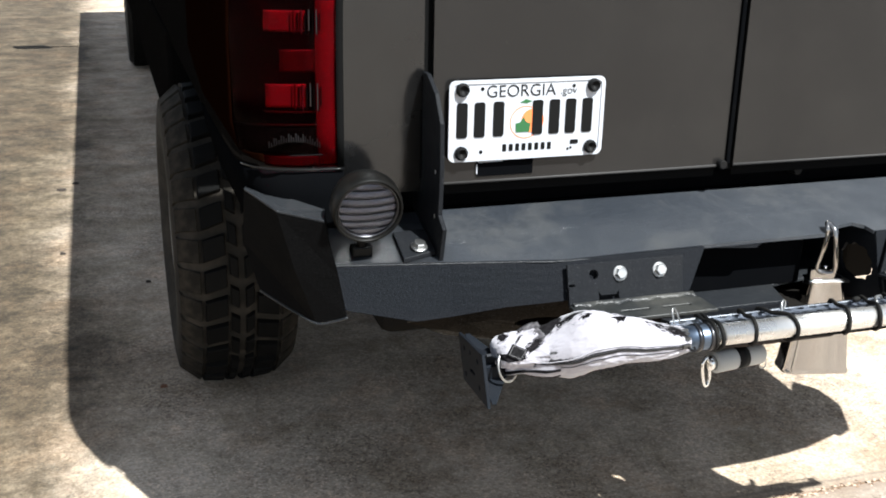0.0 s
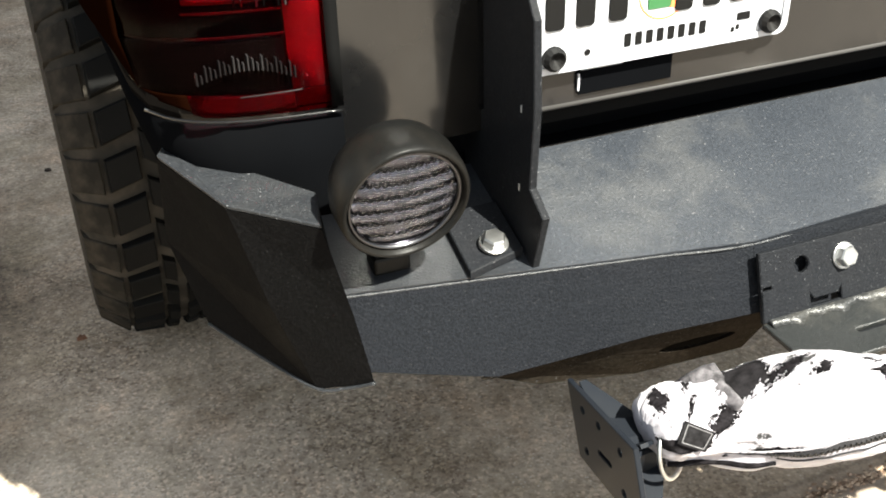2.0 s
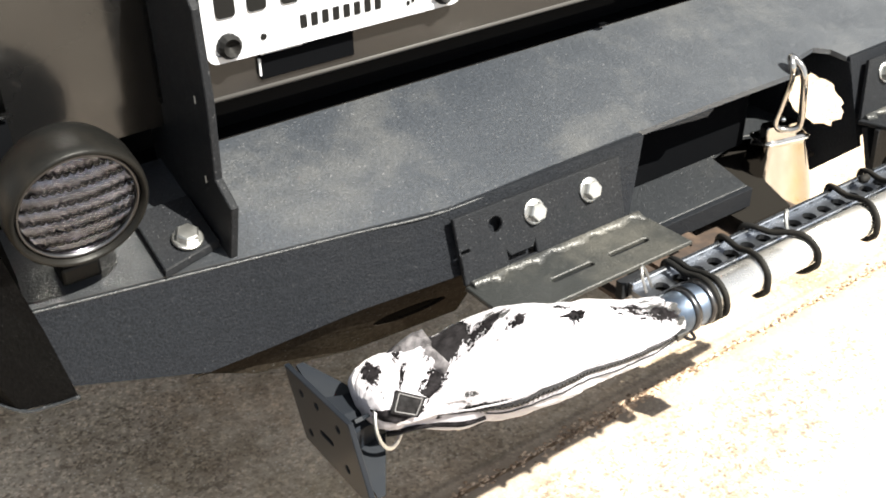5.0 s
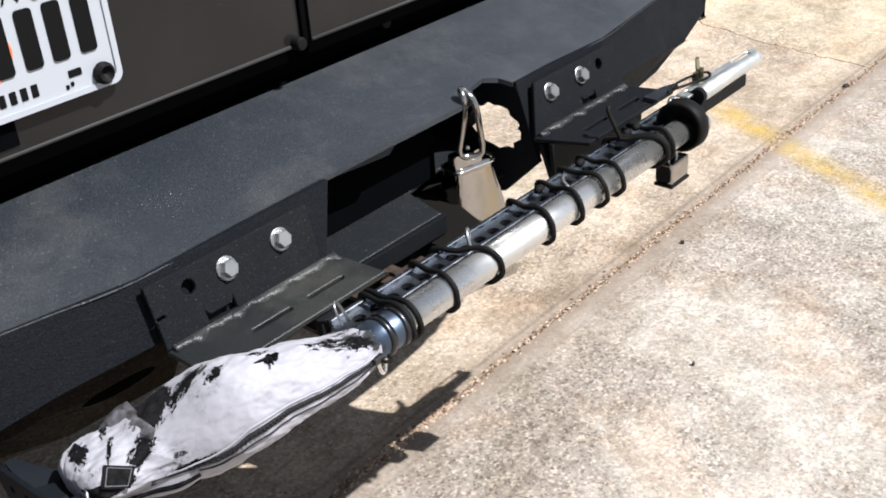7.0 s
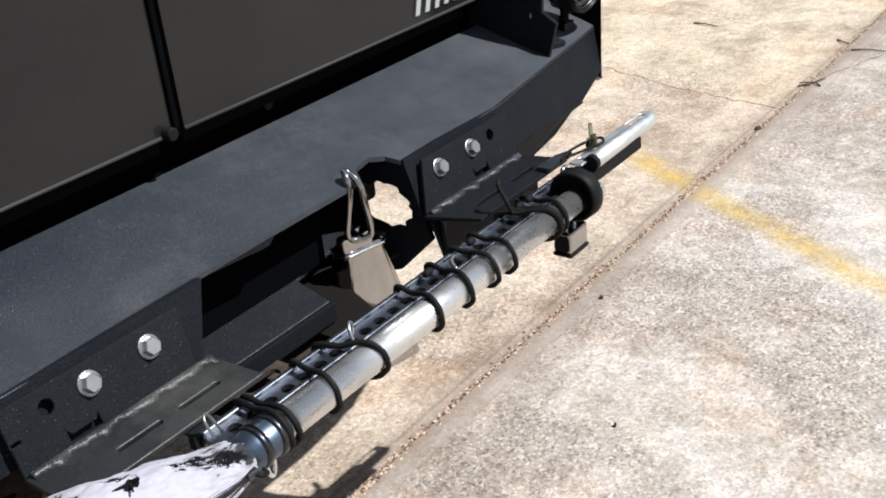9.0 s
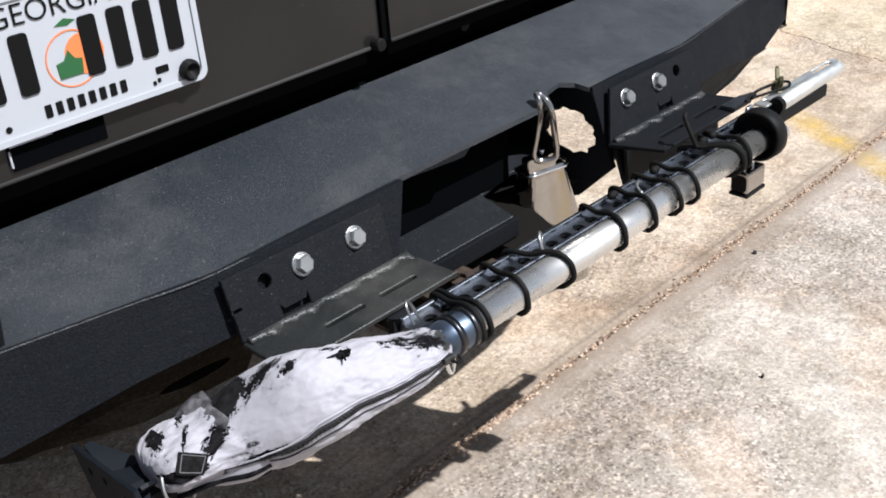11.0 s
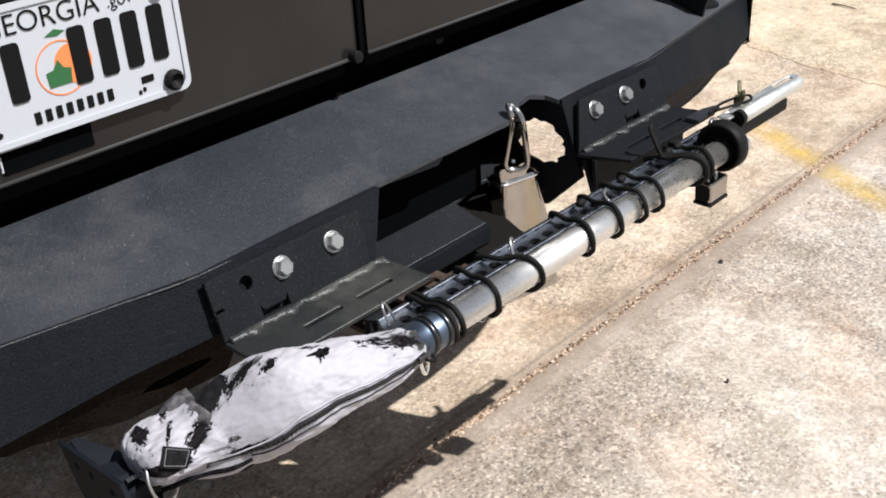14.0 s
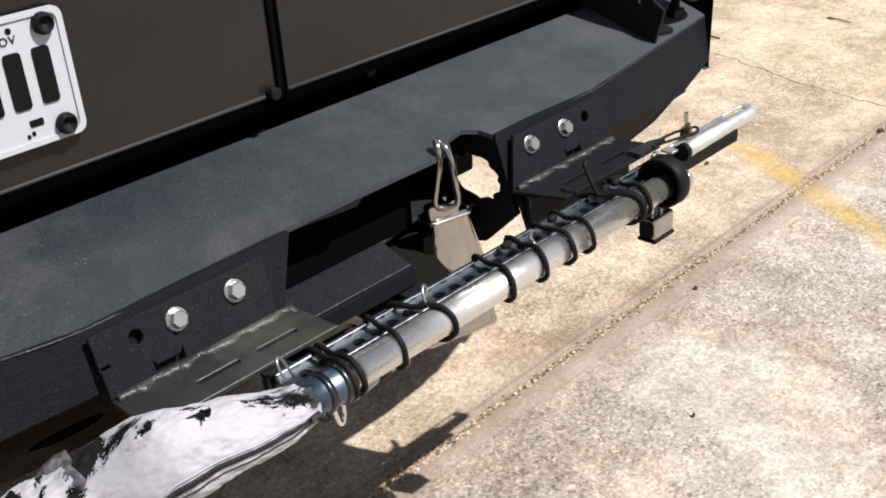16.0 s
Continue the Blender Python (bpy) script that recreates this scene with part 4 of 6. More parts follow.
lettering("GEORGIA", 0.031, -0.014, 0.051, -0.0003)
lettering(".gov", 0.020, 0.078, 0.049, -0.0003)
for dx, dz in ((-0.126, 0.057), (0.126, 0.057), (0.126, -0.057), (-0.126, -0.057)):
    bm = lathe([(0, 0), (-0.004, 0.006), (-0.0075, 0.009), (-0.003, 0.0125), (0.002, 0.0125), (0.002, 0)], (PX + dx, PY - 0.003, PZ + dz), "y", 14)
    part("screw", bm, BLACKRUB, lic, "black screw cap")
for dx, dz in ((-0.088, 0.057), (0.088, 0.057), (-0.088, -0.057)):
    part("slot", plate(ring_pts(0, 0, 0.0035, 10), 0.0006, Matrix.Translation((PX + dx, PY - 0.0002, PZ + dz)) @ frame_m((0, 0, 0), (1, 0, 0), (0, 0, 1))), INK, lic)

# ---- rear bumper ----
bumper = thing("rear_bumper", (0, 0.15, 0.70), "black textured steel off-road rear bumper with winch opening", "bumper")
TOP = 0.806
REAR_Y, REAR_Z = 0.216, 0.852


def out_to(s, x, y):
    """A point of the bumper's end, given for the left; the right end reaches a little further."""
    w = max(0.0, min(1.0, (x - 0.44) / 0.402))
    return (-x, y) if s < 0 else (x + 0.05 * w, y - 0.007 * w)


def front_y(x):
    """Front edge of the top plate, without its notch."""
    a, far, deep = abs(x), 0.842 if x < 0 else 0.892, 0.103 if x < 0 else 0.096
    return 0.026 + (deep - 0.026) * (a - 0.44) / (far - 0.44) if a > 0.44 else 0.026 + 0.010 * max(0.0, 1 - a / 0.44) ** 0.5


def plate_z(x, y):
    """Height of the top plate, which climbs from its front edge to the doors."""
    f = front_y(x)
    return TOP + (REAR_Z - TOP) * (y - f) / (REAR_Y - f)


edge = [(x, front_y(x)) for x in (-0.842, -0.74, -0.64, -0.54, -0.44, -0.30, -0.163, -0.03, 0.10)] + [(0.135, 0.036), (0.150, 0.058), (0.185, 0.064), (0.205, 0.050), (0.212, 0.030)] + [(x, front_y(x)) for x in (0.30, 0.44, 0.54, 0.66, 0.78, 0.892)]
rows = [[(x, y + (REAR_Y - y) * f, plate_z(x, y + (REAR_Y - y) * f)) for x, y in edge] for f in (0.0, 0.06, 0.3, 0.55, 0.8, 1.0)]
bm = sheet(rows, (0, 0, -0.007))
bmesh.ops.bevel(bm, geom=[e for e in bm.edges if e.calc_face_angle(0) > 1.0], offset=0.0012, segments=2, affect="EDGES")
part("top_plate", bm, COAT_TOP, bumper, "dusty black top plate, paler for its light, sloping up to the doors")
for run in ([x for x, y in edge[:7]], [x for x, y in edge[-6:]]):
    line = smooth_path([(x, front_y(x) - 0.0004, TOP - 0.0035) for x in run], 14)
    part("weld_seam", sweep(line, [0.0013 + 0.0008 * noise.noise((k * 0.9, 2.0, 0)) for k in range(len(line))], 6), COAT_CAP, bumper, "pale worn weld along the edge")
# unseen strip and blocks added to break the slit's sun into dashes
part("slit_edge_strip", box(-0.825, 0.80, 0.2285, 0.249, 0.800, 0.8495), TRIM, bumper)
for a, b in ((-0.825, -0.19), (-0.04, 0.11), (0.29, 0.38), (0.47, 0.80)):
    part("slit_blocker", box(a, b, 0.2222, 0.2284, 0.815, 0.8480), TRIM, bumper)
part("rear_flange", box(-0.825, 0.80, REAR_Y + 0.001, REAR_Y + 0.006, REAR_Z - 0.050, REAR_Z - 0.002, 0.001), BROWNED, bumper)


def face_y(z, x=0.0):
    """Front of the middle face: it leans out toward its foot."""
    return 0.026 - (TOP - z) * 0.38


for s in (-1, 1):
    # swept outer face with a knee in its lower edge
    cols = [(0.842, 0.103, TOP - 0.001, 0.822, 0.078, 0.728), (0.70, 0.0758, TOP - 0.001, 0.705, 0.048, 0.707), (0.64, 0.0643, TOP - 0.001, 0.64, 0.040, 0.713), (0.55, 0.047, TOP - 0.001, 0.55, 0.022, 0.728), (0.44, 0.026, TOP - 0.001, 0.44, face_y(0.738), 0.738)]
    rows = []
    for k in range(6):
        f = k / 5
        rows.append([Vector((*out_to(s, a[0] + (a[3] - a[0]) * f, a[1] + (a[4] - a[1]) * f), a[2] + (a[5] - a[2]) * f)) for a in cols])
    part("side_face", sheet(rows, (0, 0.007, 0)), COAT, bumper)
    # lower return plate, sloping back under the face, with an oval hole
    up = [(0.72, 0.050, 0.706), (0.64, 0.044, 0.713), (0.55, 0.026, 0.728), (0.40, 0.006, 0.738)]
    dn = [(0.70, 0.062, 0.694), (0.65, 0.064, 0.669), (0.536, 0.066, 0.645), (0.40, 0.066, 0.638)]

    def along(line, x, k):
        for a, b in zip(line, line[1:]):
            if a[0] >= x >= b[0]:
                return a[k] + (b[k] - a[k]) * (x - a[0]) / (b[0] - a[0])
        return line[0][k] if x > line[0][0] else line[-1][k]

    hole = [(0.478 + 0.045 * math.cos(a), 0.684 + 0.011 * math.sin(a)) for a in [2 * math.pi * k / 20 for k in range(20)]]
    bml = plate([(x, z) for x, _, z in up] + [(x, z) for x, _, z in dn[::-1]], 0.005, None, [hole])
    for v in bml.verts:
        x, z, t = v.co
        zu, zd = along(up, x, 2), along(dn, x, 2)
        f = max(0.0, min(1.0, (zu - z) / max(0.004, zu - zd)))
        yu, yd = along(up, x, 1), along(dn, x, 1)
        v.co = (*out_to(s, x, yu + (yd - yu) * f + t), z)
    # left return coloured brown for bounced light, right one left black
    part("lower_return", bml, BROWNED if s < 0 else COAT, bumper, "lower return plate with an oval hole")
    # dark plate added behind the oval hole for the shade inside it
    part("hole_dark_plate", box(*sorted((s * 0.405, s * 0.56)), 0.082, 0.086, 0.645, 0.735), DARK, bumper)
    # raised wing round the corner of the body: three outer facets and a flat cap
    top = [(0.853, 0.094, 0.883), (0.923, 0.160, 0.886), (0.966, 0.252, 0.904), (0.955, 0.275, 0.904), (0.898, 0.214, 0.888), (0.841, 0.152, 0.885)]
    mid = [(0.833, 0.084, 0.790), (0.898, 0.138, 0.786), (0.968, 0.280, 0.800), (0.952, 0.292, 0.800), (0.880, 0.190, 0.790), (0.832, 0.130, 0.792)]
    low = [(0.820, 0.077, 0.715), (0.866, 0.120, 0.692), (0.945, 0.240, 0.716), (0.930, 0.262, 0.722), (0.856, 0.150, 0.702), (0.826, 0.110, 0.720)]
    bmw = loft([[(*out_to(s, x, y), z) for x, y, z in ring] for ring in (low, mid, top)])
    bmesh.ops.bevel(bmw, geom=[e for e in bmw.edges if e.calc_face_angle(0) > 0.2], offset=0.0018, segments=1, affect="EDGES")
    part("wing", bmw, WINGCOAT, bumper, "raised bumper corner wing with pale scratches")
    # bead along the wing's lower edge, paler than the wing
    hem = smooth_path([(*out_to(s, x, y), z) for x, y, z in (low[0], (0.841, 0.097, 0.7015), low[1], (0.903, 0.178, 0.700), low[2])], 5)
    part("wing_hem", sweep(hem, 0.0022, 8), COAT_CAP, bumper, "paler lower edge of the wing", True)
    # thin cap added to carry the wing's lit top as a paler colour
    cap = loft([[(*out_to(s, x, y), z + h) for x, y, z in top] for h in (0.0, 0.0045)])
    bmesh.ops.bevel(cap, geom=list(cap.edges), offset=0.0012, segments=1, affect="EDGES")
    part("wing_cap", cap, COAT_CAP, bumper, "dusty speckled wing cap, its colour paler for the light on top")

# middle face either side of the opening
for x0t, x0b, x1, zb in ((-0.163, -0.226, -0.44, 0.692), (0.214, 0.206, 0.44, 0.704)):
    rows = []
    for k in range(6):
        f = k / 5
        za = TOP - 0.001 - (TOP - 0.001 - zb) * f
        zc = TOP - 0.001 - (TOP - 0.001 - 0.738) * f
        rows.append([(x0t + (x0b - x0t) * f, face_y(za), za), (x1, face_y(zc), zc)])
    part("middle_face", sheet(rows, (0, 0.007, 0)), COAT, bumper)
# the tray inside the opening, its back wall and its ends
part("tray_floor", plate([(-0.235, 0.0045), (0.012, 0.0045), (0.034, 0.084), (0.118, 0.100), (0.172, 0.074), (0.205, 0.066), (0.205, 0.234), (-0.235, 0.234)], 0.006, Matrix.Translation((0, 0, 0.684)), bevel=0.001), COAT_CAP, bumper)
# near-black sheet added to close the tray behind its floor
part("tray_back_sheet", box(-0.2355, 0.095, 0.085, 0.091, 0.691, 0.798), TRIM, bumper, "near-black sheet at the back of the tray")
part("folded_lip", plate([(-0.140, 0.7985), (-0.036, 0.7985), (-0.046, 0.791), (-0.064, 0.792)], 0.002, frame_m((0, 0.036, 0), (1, 0, 0), (0, 0, 1))), COAT_B, bumper)
part("tray_lip", box(-0.235, 0.012, -0.0045, 0.004, 0.664, 0.690, 0.001), COAT, bumper)
rows = [[(0.40, 0.006, 0.738), (0.225, 0.000, 0.700)], [(0.40, 0.036, 0.690), (0.225, 0.030, 0.672)], [(0.40, 0.066, 0.638), (0.225, 0.062, 0.645)]]
part("lower_return", sheet(rows, (0, 0.005, 0)), COAT, bumper)
part("back_wall", box(-0.44, 0.2115, 0.235, 0.243, 0.640, 0.799), COAT, bumper)
part("end_wall", box(-0.243, -0.236, 0.024, 0.2345, 0.690, 0.799), COAT, bumper)
part("drop_plate", plate([(0.212, -0.010), (0.30, 0.018), (0.36, 0.052), (0.206, 0.052)], 0.007, frame_m((0, face_y(0.664) - 0.002, 0.672), (1, 0, 0), (0, 0.25, 1))), COAT, bumper)
ragged = []
for k in range(38):
    a = 2 * math.pi * k / 38
    r = 0.95 + 0.10 * noise.noise((k * 1.7, 4.4, 0)) + (0.08 if k % 4 in (0, 1) else 0)
    ragged.append((0.068 + 0.049 * r * math.cos(a), 0.730 + 0.035 * r * math.sin(a)))
m = frame_m((0.212, 0, 0), (0, 1, 0), (0, 0, 1))
part("end_wall", plate([(0.024, 0.799), (-0.014, 0.690), (0.05, 0.628), (0.2345, 0.570), (0.2345, 0.799)], 0.007, m, [ragged]), COAT, bumper, "end wall with a ragged torch-cut hole")
for s in (-1, 1):
    part("mount_arm", box(*sorted((s * 0.38, s * 0.46)), 0.15, 0.45, 0.70, 0.795, 0.004), COAT, bumper)

# ---- upright brackets beside the doors ----
def upright(s):
    t = thing("upright_bracket", (s * 0.66, 0.10, TOP), "black steel upright bracket bolted to the bumper", "bracket", "upright brackets beside the doors")
    ol = [(0.070, 0.0), (0.052, 0.062), (0.080, 0.080), (0.074, 0.16), (0.078, 0.24), (0.110, 0.285), (0.158, 0.31), (0.182, 0.31), (0.182, 0.12), (0.23, 0.09), (0.23, 0.0)]
    m = frame_m((s * 0.655 - 0.004, 0, TOP), (0, 1, 0), (0, 0, 1))
    part("gusset", plate(ol, 0.008, m, bevel=0.001), COAT_B, t)
    m = Matrix.Translation((0, 0, TOP + 0.0005))
    a, b = sorted((s * 0.661, s * 0.720))
    bm = plate([(a, 0.076 if s < 0 else 0.086), (b, 0.086 if s < 0 else 0.076), (b, 0.150), (a, 0.150)], 0.009, m, bevel=0.001)
    for v in bm.verts:
        v.co.z += plate_z(v.co.x, v.co.y) - TOP
    part("foot", bm, COAT_B, t)
    hex_bolt(t, (s * 0.687, 0.098, plate_z(0.687, 0.098) + 0.0090), (0, -0.30, 1), 0.0115)
    for z, y in ((0.875, 0.10), (0.955, 0.098)):
        part("bright_scratch", box(*sorted((s * 0.6485, s * 0.6505)) if s > 0 else (-0.6595, -0.6585), y, y + 0.002, z, z + 0.007), DULL, t)
    return t


upright(-1)
upright(1).location.x += 0.03

# ---- work lamps on the bumper corners ----
def work_lamp(s):
    cx, cz, y0 = s * 0.785, 0.913, 0.062
    t = thing("work_lamp", (cx, 0.10, TOP), "round rubber-housed work lamp with ribbed lens", "lamp", "work lamps on the bumper corners")
    prof = [(0.006, 0.0525), (-0.002, 0.0545), (-0.0035, 0.0565), (-0.001, 0.0590), (0.008, 0.0605), (0.030, 0.0605), (0.048, 0.055), (0.062, 0.042), (0.068, 0.02), (0.068, 0.0)]
    part("housing", lathe(prof, (cx, y0, cz), "y", 48), HOUSING, t, "scuffed dark rubber housing", True)
    part("bezel", lathe([(0.006, 0.0492), (0.0018, 0.0500), (0.0018, 0.0522), (0.006, 0.0530)], (cx, y0, cz), "y", 48), GUNMETAL, t, "dark lens rim", True)
    R = 0.0508
    part("reflector", lathe([(0.006, R), (0.012, 0.046), (0.019, 0.034), (0.022, 0.018), (0.023, 0.0)], (cx, y0, cz), "y", 40), REFLECT, t, "dark bright-backed reflector", True)
    # pressed lens: scalloped prism rows, each row leaning out toward its foot
    bm, seen, step = bmesh.new(), {}, 0.0006
    count = int(0.0496 / step)
    for a in range(-count, count + 1):
        for b in range(-count, count + 1):
            x, z = a * step, b * step
            if x * x + z * z > 0.0496 ** 2:
                continue
            bow = 0.0012 * math.cos(x / 0.030)
            row = (z + bow + 0.0030 * abs(math.sin(math.pi * (x + 0.0021) / 0.0064))) / 0.0138 + 0.30
            lean = row - math.floor(row)
            bulge = 0.0075 * (1 - (x * x + z * z) / R / R)
            y = y0 + 0.0125 - bulge - 0.0024 * math.sin(math.pi * lean) ** 0.8 - 0.0003 * abs(math.sin(math.pi * (x + 0.0021) / 0.0064))
            seen[a, b] = bm.verts.new((cx + x, y, cz + z))
    for (a, b), v in list(seen.items()):
        ring = [seen.get(q) for q in ((a, b), (a + 1, b), (a + 1, b + 1), (a, b + 1))]
        if all(ring):
            bm.faces.new(ring)
    part("prism_lens", bm, PRISM, t, "pressed lens with scalloped rows", True)
    # dark wires laid in to draw the shade in the creases between rows
    for n in range(-3, 5):
        line = []
        for k in range(181):
            x = -0.0486 + 0.0972 * k / 180
            z = (n - 0.30) * 0.0138 - 0.0012 * math.cos(x / 0.030) - 0.0030 * abs(math.sin(math.pi * (x + 0.0021) / 0.0064))
            if x * x + z * z < 0.0486 ** 2:
                line.append((cx + x, y0 + 0.0118 - 0.0075 * (1 - (x * x + z * z) / R / R), cz + z))
        if len(line) > 12:
            part("scalloped_edge", sweep(line, 0.0007, 6), CREASELINE, t, "", True)
    glass = part("lens", lathe([(0.005, 0.0508), (0.0035, 0.0483), (-0.001, 0.035), (-0.0028, 0.018), (-0.0032, 0.0), (-0.0022, 0.0), (-0.0018, 0.018), (0.0, 0.035), (0.0045, 0.0483), (0.006, 0.0508)], (cx, y0, cz), "y", 40), GLASS, t, "clear convex lens", True)
    glass.visible_shadow = False
    part("stud", lathe([(0, 0.008), (0.06, 0.008)], (cx, 0.118, TOP + 0.012), "z", 12), DARK, t)
    part("mount", box(cx - 0.018, cx + 0.018, 0.108, 0.134, TOP + 0.006, TOP + 0.024, 0.003), HOUSING, t)
    part("nut", lathe([(0.012, 0), (0.012, 0.009), (0.020, 0.009), (0.020, 0)], (cx, 0.120, TOP + 0.012), "z", 6), DARK, t)
    tip = Matrix.Translation((cx, 0.085, cz)) @ Matrix.Rotation(radians(12), 4, "X") @ Matrix.Translation((-cx, -0.085, -cz))
    for piece in t.children:
        if piece.name.split(".")[0] not in ("stud", "mount", "nut"):
            piece.data.transform(tip)
    return t


work_lamp(-1)
work_lamp(1).location.x += 0.035

# ---- angle brackets that carry the jack ----
def angle_bracket(s):
    t = thing("angle_bracket", (s * 0.32, 0.0, 0.73), "black steel angle bracket bolted to the bumper face", "bracket", "jack carrier brackets")
    slope = Vector((0, 0.38, 1)).normalized()
    o = Vector((0, face_y(0.732) - 0.0075, 0.732))
    m = frame_m(o, (1, 0, 0), slope)
    H = 0.071
    if s < 0:
        ol = [(-0.446, 0), (-0.224, 0), (-0.216, H), (-0.444, H)]
        holes = [ring_pts(-0.395, 0.050, 0.0085, 14), [(-0.388, 0.0045), (-0.350, 0.0045), (-0.350, 0.018), (-0.354, 0.012), (-0.384, 0.012), (-0.388, 0.018)], slot_pts(-0.443, -0.434, 0.034, 0.0018, 3)]
    else:
        ol = [(0.204, 0), (0.444, 0), (0.444, H), (0.236, H)]
        holes = [ring_pts(0.395, 0.050, 0.0085, 14), [(0.330, 0.0045), (0.366, 0.0045), (0.366, 0.018), (0.362, 0.012), (0.334, 0.012), (0.330, 0.018)]]
    part("back_plate", plate(ol, 0.006, m, holes, bevel=0.001), COAT_B, t)
    y0 = o.y - 0.004
    if s < 0:
        so = [(-0.446, y0), (-0.200, y0), (-0.196, -0.090), (-0.40, -0.090), (-0.446, -0.06)]
        slots = [slot_pts(-0.365, -0.315, -0.058, 0.0035), slot_pts(-0.285, -0.235, -0.058, 0.0035)]
    else:
        so = [(0.200, y0), (0.444, y0), (0.462, -0.090), (0.228, -0.090)]
        slots = [slot_pts(0.265, 0.315, -0.060, 0.004), slot_pts(0.355, 0.405, -0.060, 0.004)]
    part("shelf", plate(so, 0.006, Matrix.Translation((0, 0, 0.727)), slots, bevel=0.001), SHELF if s < 0 else COAT_B, t, "dusty slotted shelf")
    if s > 0:
        part("apron", plate([(0.216, 0.628), (0.450, 0.640), (0.452, 0.7265), (0.206, 0.7265)], 0.006, frame_m((0, -0.036, 0), (1, 0, 0), (0, 0, 1))), COAT_B, t, "black plate below the shelf")
    a, b = (-0.38, -0.22) if s < 0 else (0.25, 0.42)
    # strip added below the slots to stand for the shade under the shelf
    part("slot_dark_strip", box(a, b, -0.078, -0.040, 0.7215, 0.7265), COAT_B, t)
    hx = -0.29 if s < 0 else 0.33
    part("hanger", box(hx - 0.018, hx + 0.018, -0.0995, -0.0895, 0.7055, 0.7265, 0.001), COAT_B, t)
    a, b = (-0.440, -0.204) if s < 0 else (0.210, 0.440)
    pts = [(a + (b - a) * k / 40, y0 - 0.001 + 0.0012 * noise.noise((k * 2.3, s, 0)), 0.7345) for k in range(41)]
    rows = [[(x, y0 - 0.002 - max(0.002, 0.0085 + 0.012 * noise.noise((k * 0.31, 3 + s, 0)) + 0.004 * noise.noise((k * 1.1, 5 + s, 0))) * (1 if q else 0), 0.7334 if q else 0.7385) for q in (0, 1)] for k, (x, _, _) in enumerate(pts)]
    part("weld_fillet", sheet(rows, (0, 0.001, -0.0008)), WELD, t, "scraped dusty weld fillet", True)
    part("weld_bead", sweep(pts, [0.0030 + 0.0014 * noise.noise((k * 1.9, 7 + s, 0)) for k in range(41)], 8), SCRAPED, t, "rough scraped weld bead", True)
    for x in ((-0.345, -0.267) if s < 0 else (0.263, 0.342)):
        p = o + slope * 0.0505
        hex_bolt(t, (x, p.y - 0.0065, p.z), (0, -1, 0.38), 0.0108)


angle_bracket(-1)
angle_bracket(1)

# ---- the jack lashed along the brackets ----
jack = thing("farm_jack", (0.0, -0.112, 0.733), "long steel farm jack lying on bumper brackets", "jack")
BX0, BX1, BY, BZ = -0.30, 0.43, -0.119, 0.7055
hole_xs = [BX0 + 0.03 + 0.0265 * k for k in range(29)]
# plate added behind the holes so no sun dots reach the ground
part("bar_light_stop", box(BX0, BX1, BY - 0.0128, BY + 0.0128, BZ + 0.001, BZ + 0.003), DARK, jack)
part("bar_web", plate([(BX0, -0.016), (BX1, -0.016), (BX1, 0.016), (BX0, 0.016)], 0.006, Matrix.Translation((0, BY, BZ + 0.007)), [ring_pts(x, 0, 0.0085, 12) for x in hole_xs]), GREYSTEEL, jack, "grey steel bar with round holes")
for y in (BY - 0.016, BY + 0.016):
    part("bar_flange", box(BX0, BX1, y - 0.003, y + 0.003, BZ, BZ + 0.021, 0.001, 1), RAIL, jack)
TY, TZ, TR = -0.158, 0.716, 0.0185
part("handle_tube", lathe([(-0.262, 0.0), (-0.262, TR), (0.374, TR), (0.374, 0.0)], (0, TY, TZ), "x", 40), TUBE, jack, "bright satin chrome handle tube", True)
part("sleeve", lathe([(-0.315, 0.0), (-0.315, 0.0215), (-0.262, 0.0225), (-0.250, 0.0225), (-0.247, 0.0195), (-0.247, 0)], (0, TY, TZ), "x", 36), BLUESTEEL, jack, "blue grey steel sleeve", True)
for x in (-0.262, -0.285):
    part("hose_clamp", lathe([(x, 0.0225), (x, 0.0245), (x + 0.008, 0.0245), (x + 0.008, 0.0225)], (0, TY, TZ), "x", 36), GUNMETAL, jack, "", True)
part("wire_clip", sweep(smooth_path([(-0.305, -0.130, 0.732), (-0.308, -0.124, 0.752), (-0.302, -0.118, 0.756), (-0.296, -0.118, 0.748), (-0.290, -0.124, 0.728)], 5), 0.0016, 8), ZINC, jack, "", True)
# end ring and stub at the far end
part("end_ring", lathe([(0.391, 0.0), (0.391, 0.0325), (0.376, 0.033), (0.3745, 0.035), (0.377, 0.0378), (0.397, 0.0388), (0.401, 0.0365), (0.401, 0.0)], (-0.016, -0.156, 0.722), "x", 40), BLACKRUB, jack, "thick black rubber end ring", True)
part("tube_end", lathe([(0.400, 0), (0.400, 0.016), (0.408, 0.016), (0.411, 0.013), (0.411, 0)], (0, -0.168, 0.716), "x", 28), CHROME, jack, "", True)
part("end_bracket", box(0.405, 0.600, -0.146, -0.108, 0.706, 0.7265, 0.003), BLACKRUB, jack)
part("end_rod", sweep([(0.450, -0.139, 0.7375), (0.56, -0.135, 0.735), (0.650, -0.131, 0.731), (0.667, -0.130, 0.730), (0.674, -0.130, 0.730)], [0.0120, 0.0120, 0.0115, 0.010, 0.005], 20), RODZINC, jack, "pale zinc end rod", True)
part("rod_collar", lathe([(0.446, 0.0), (0.446, 0.0124), (0.455, 0.0127), (0.455, 0.0)], (0, -0.139, 0.7375), "x", 20), BLACKRUB, jack)
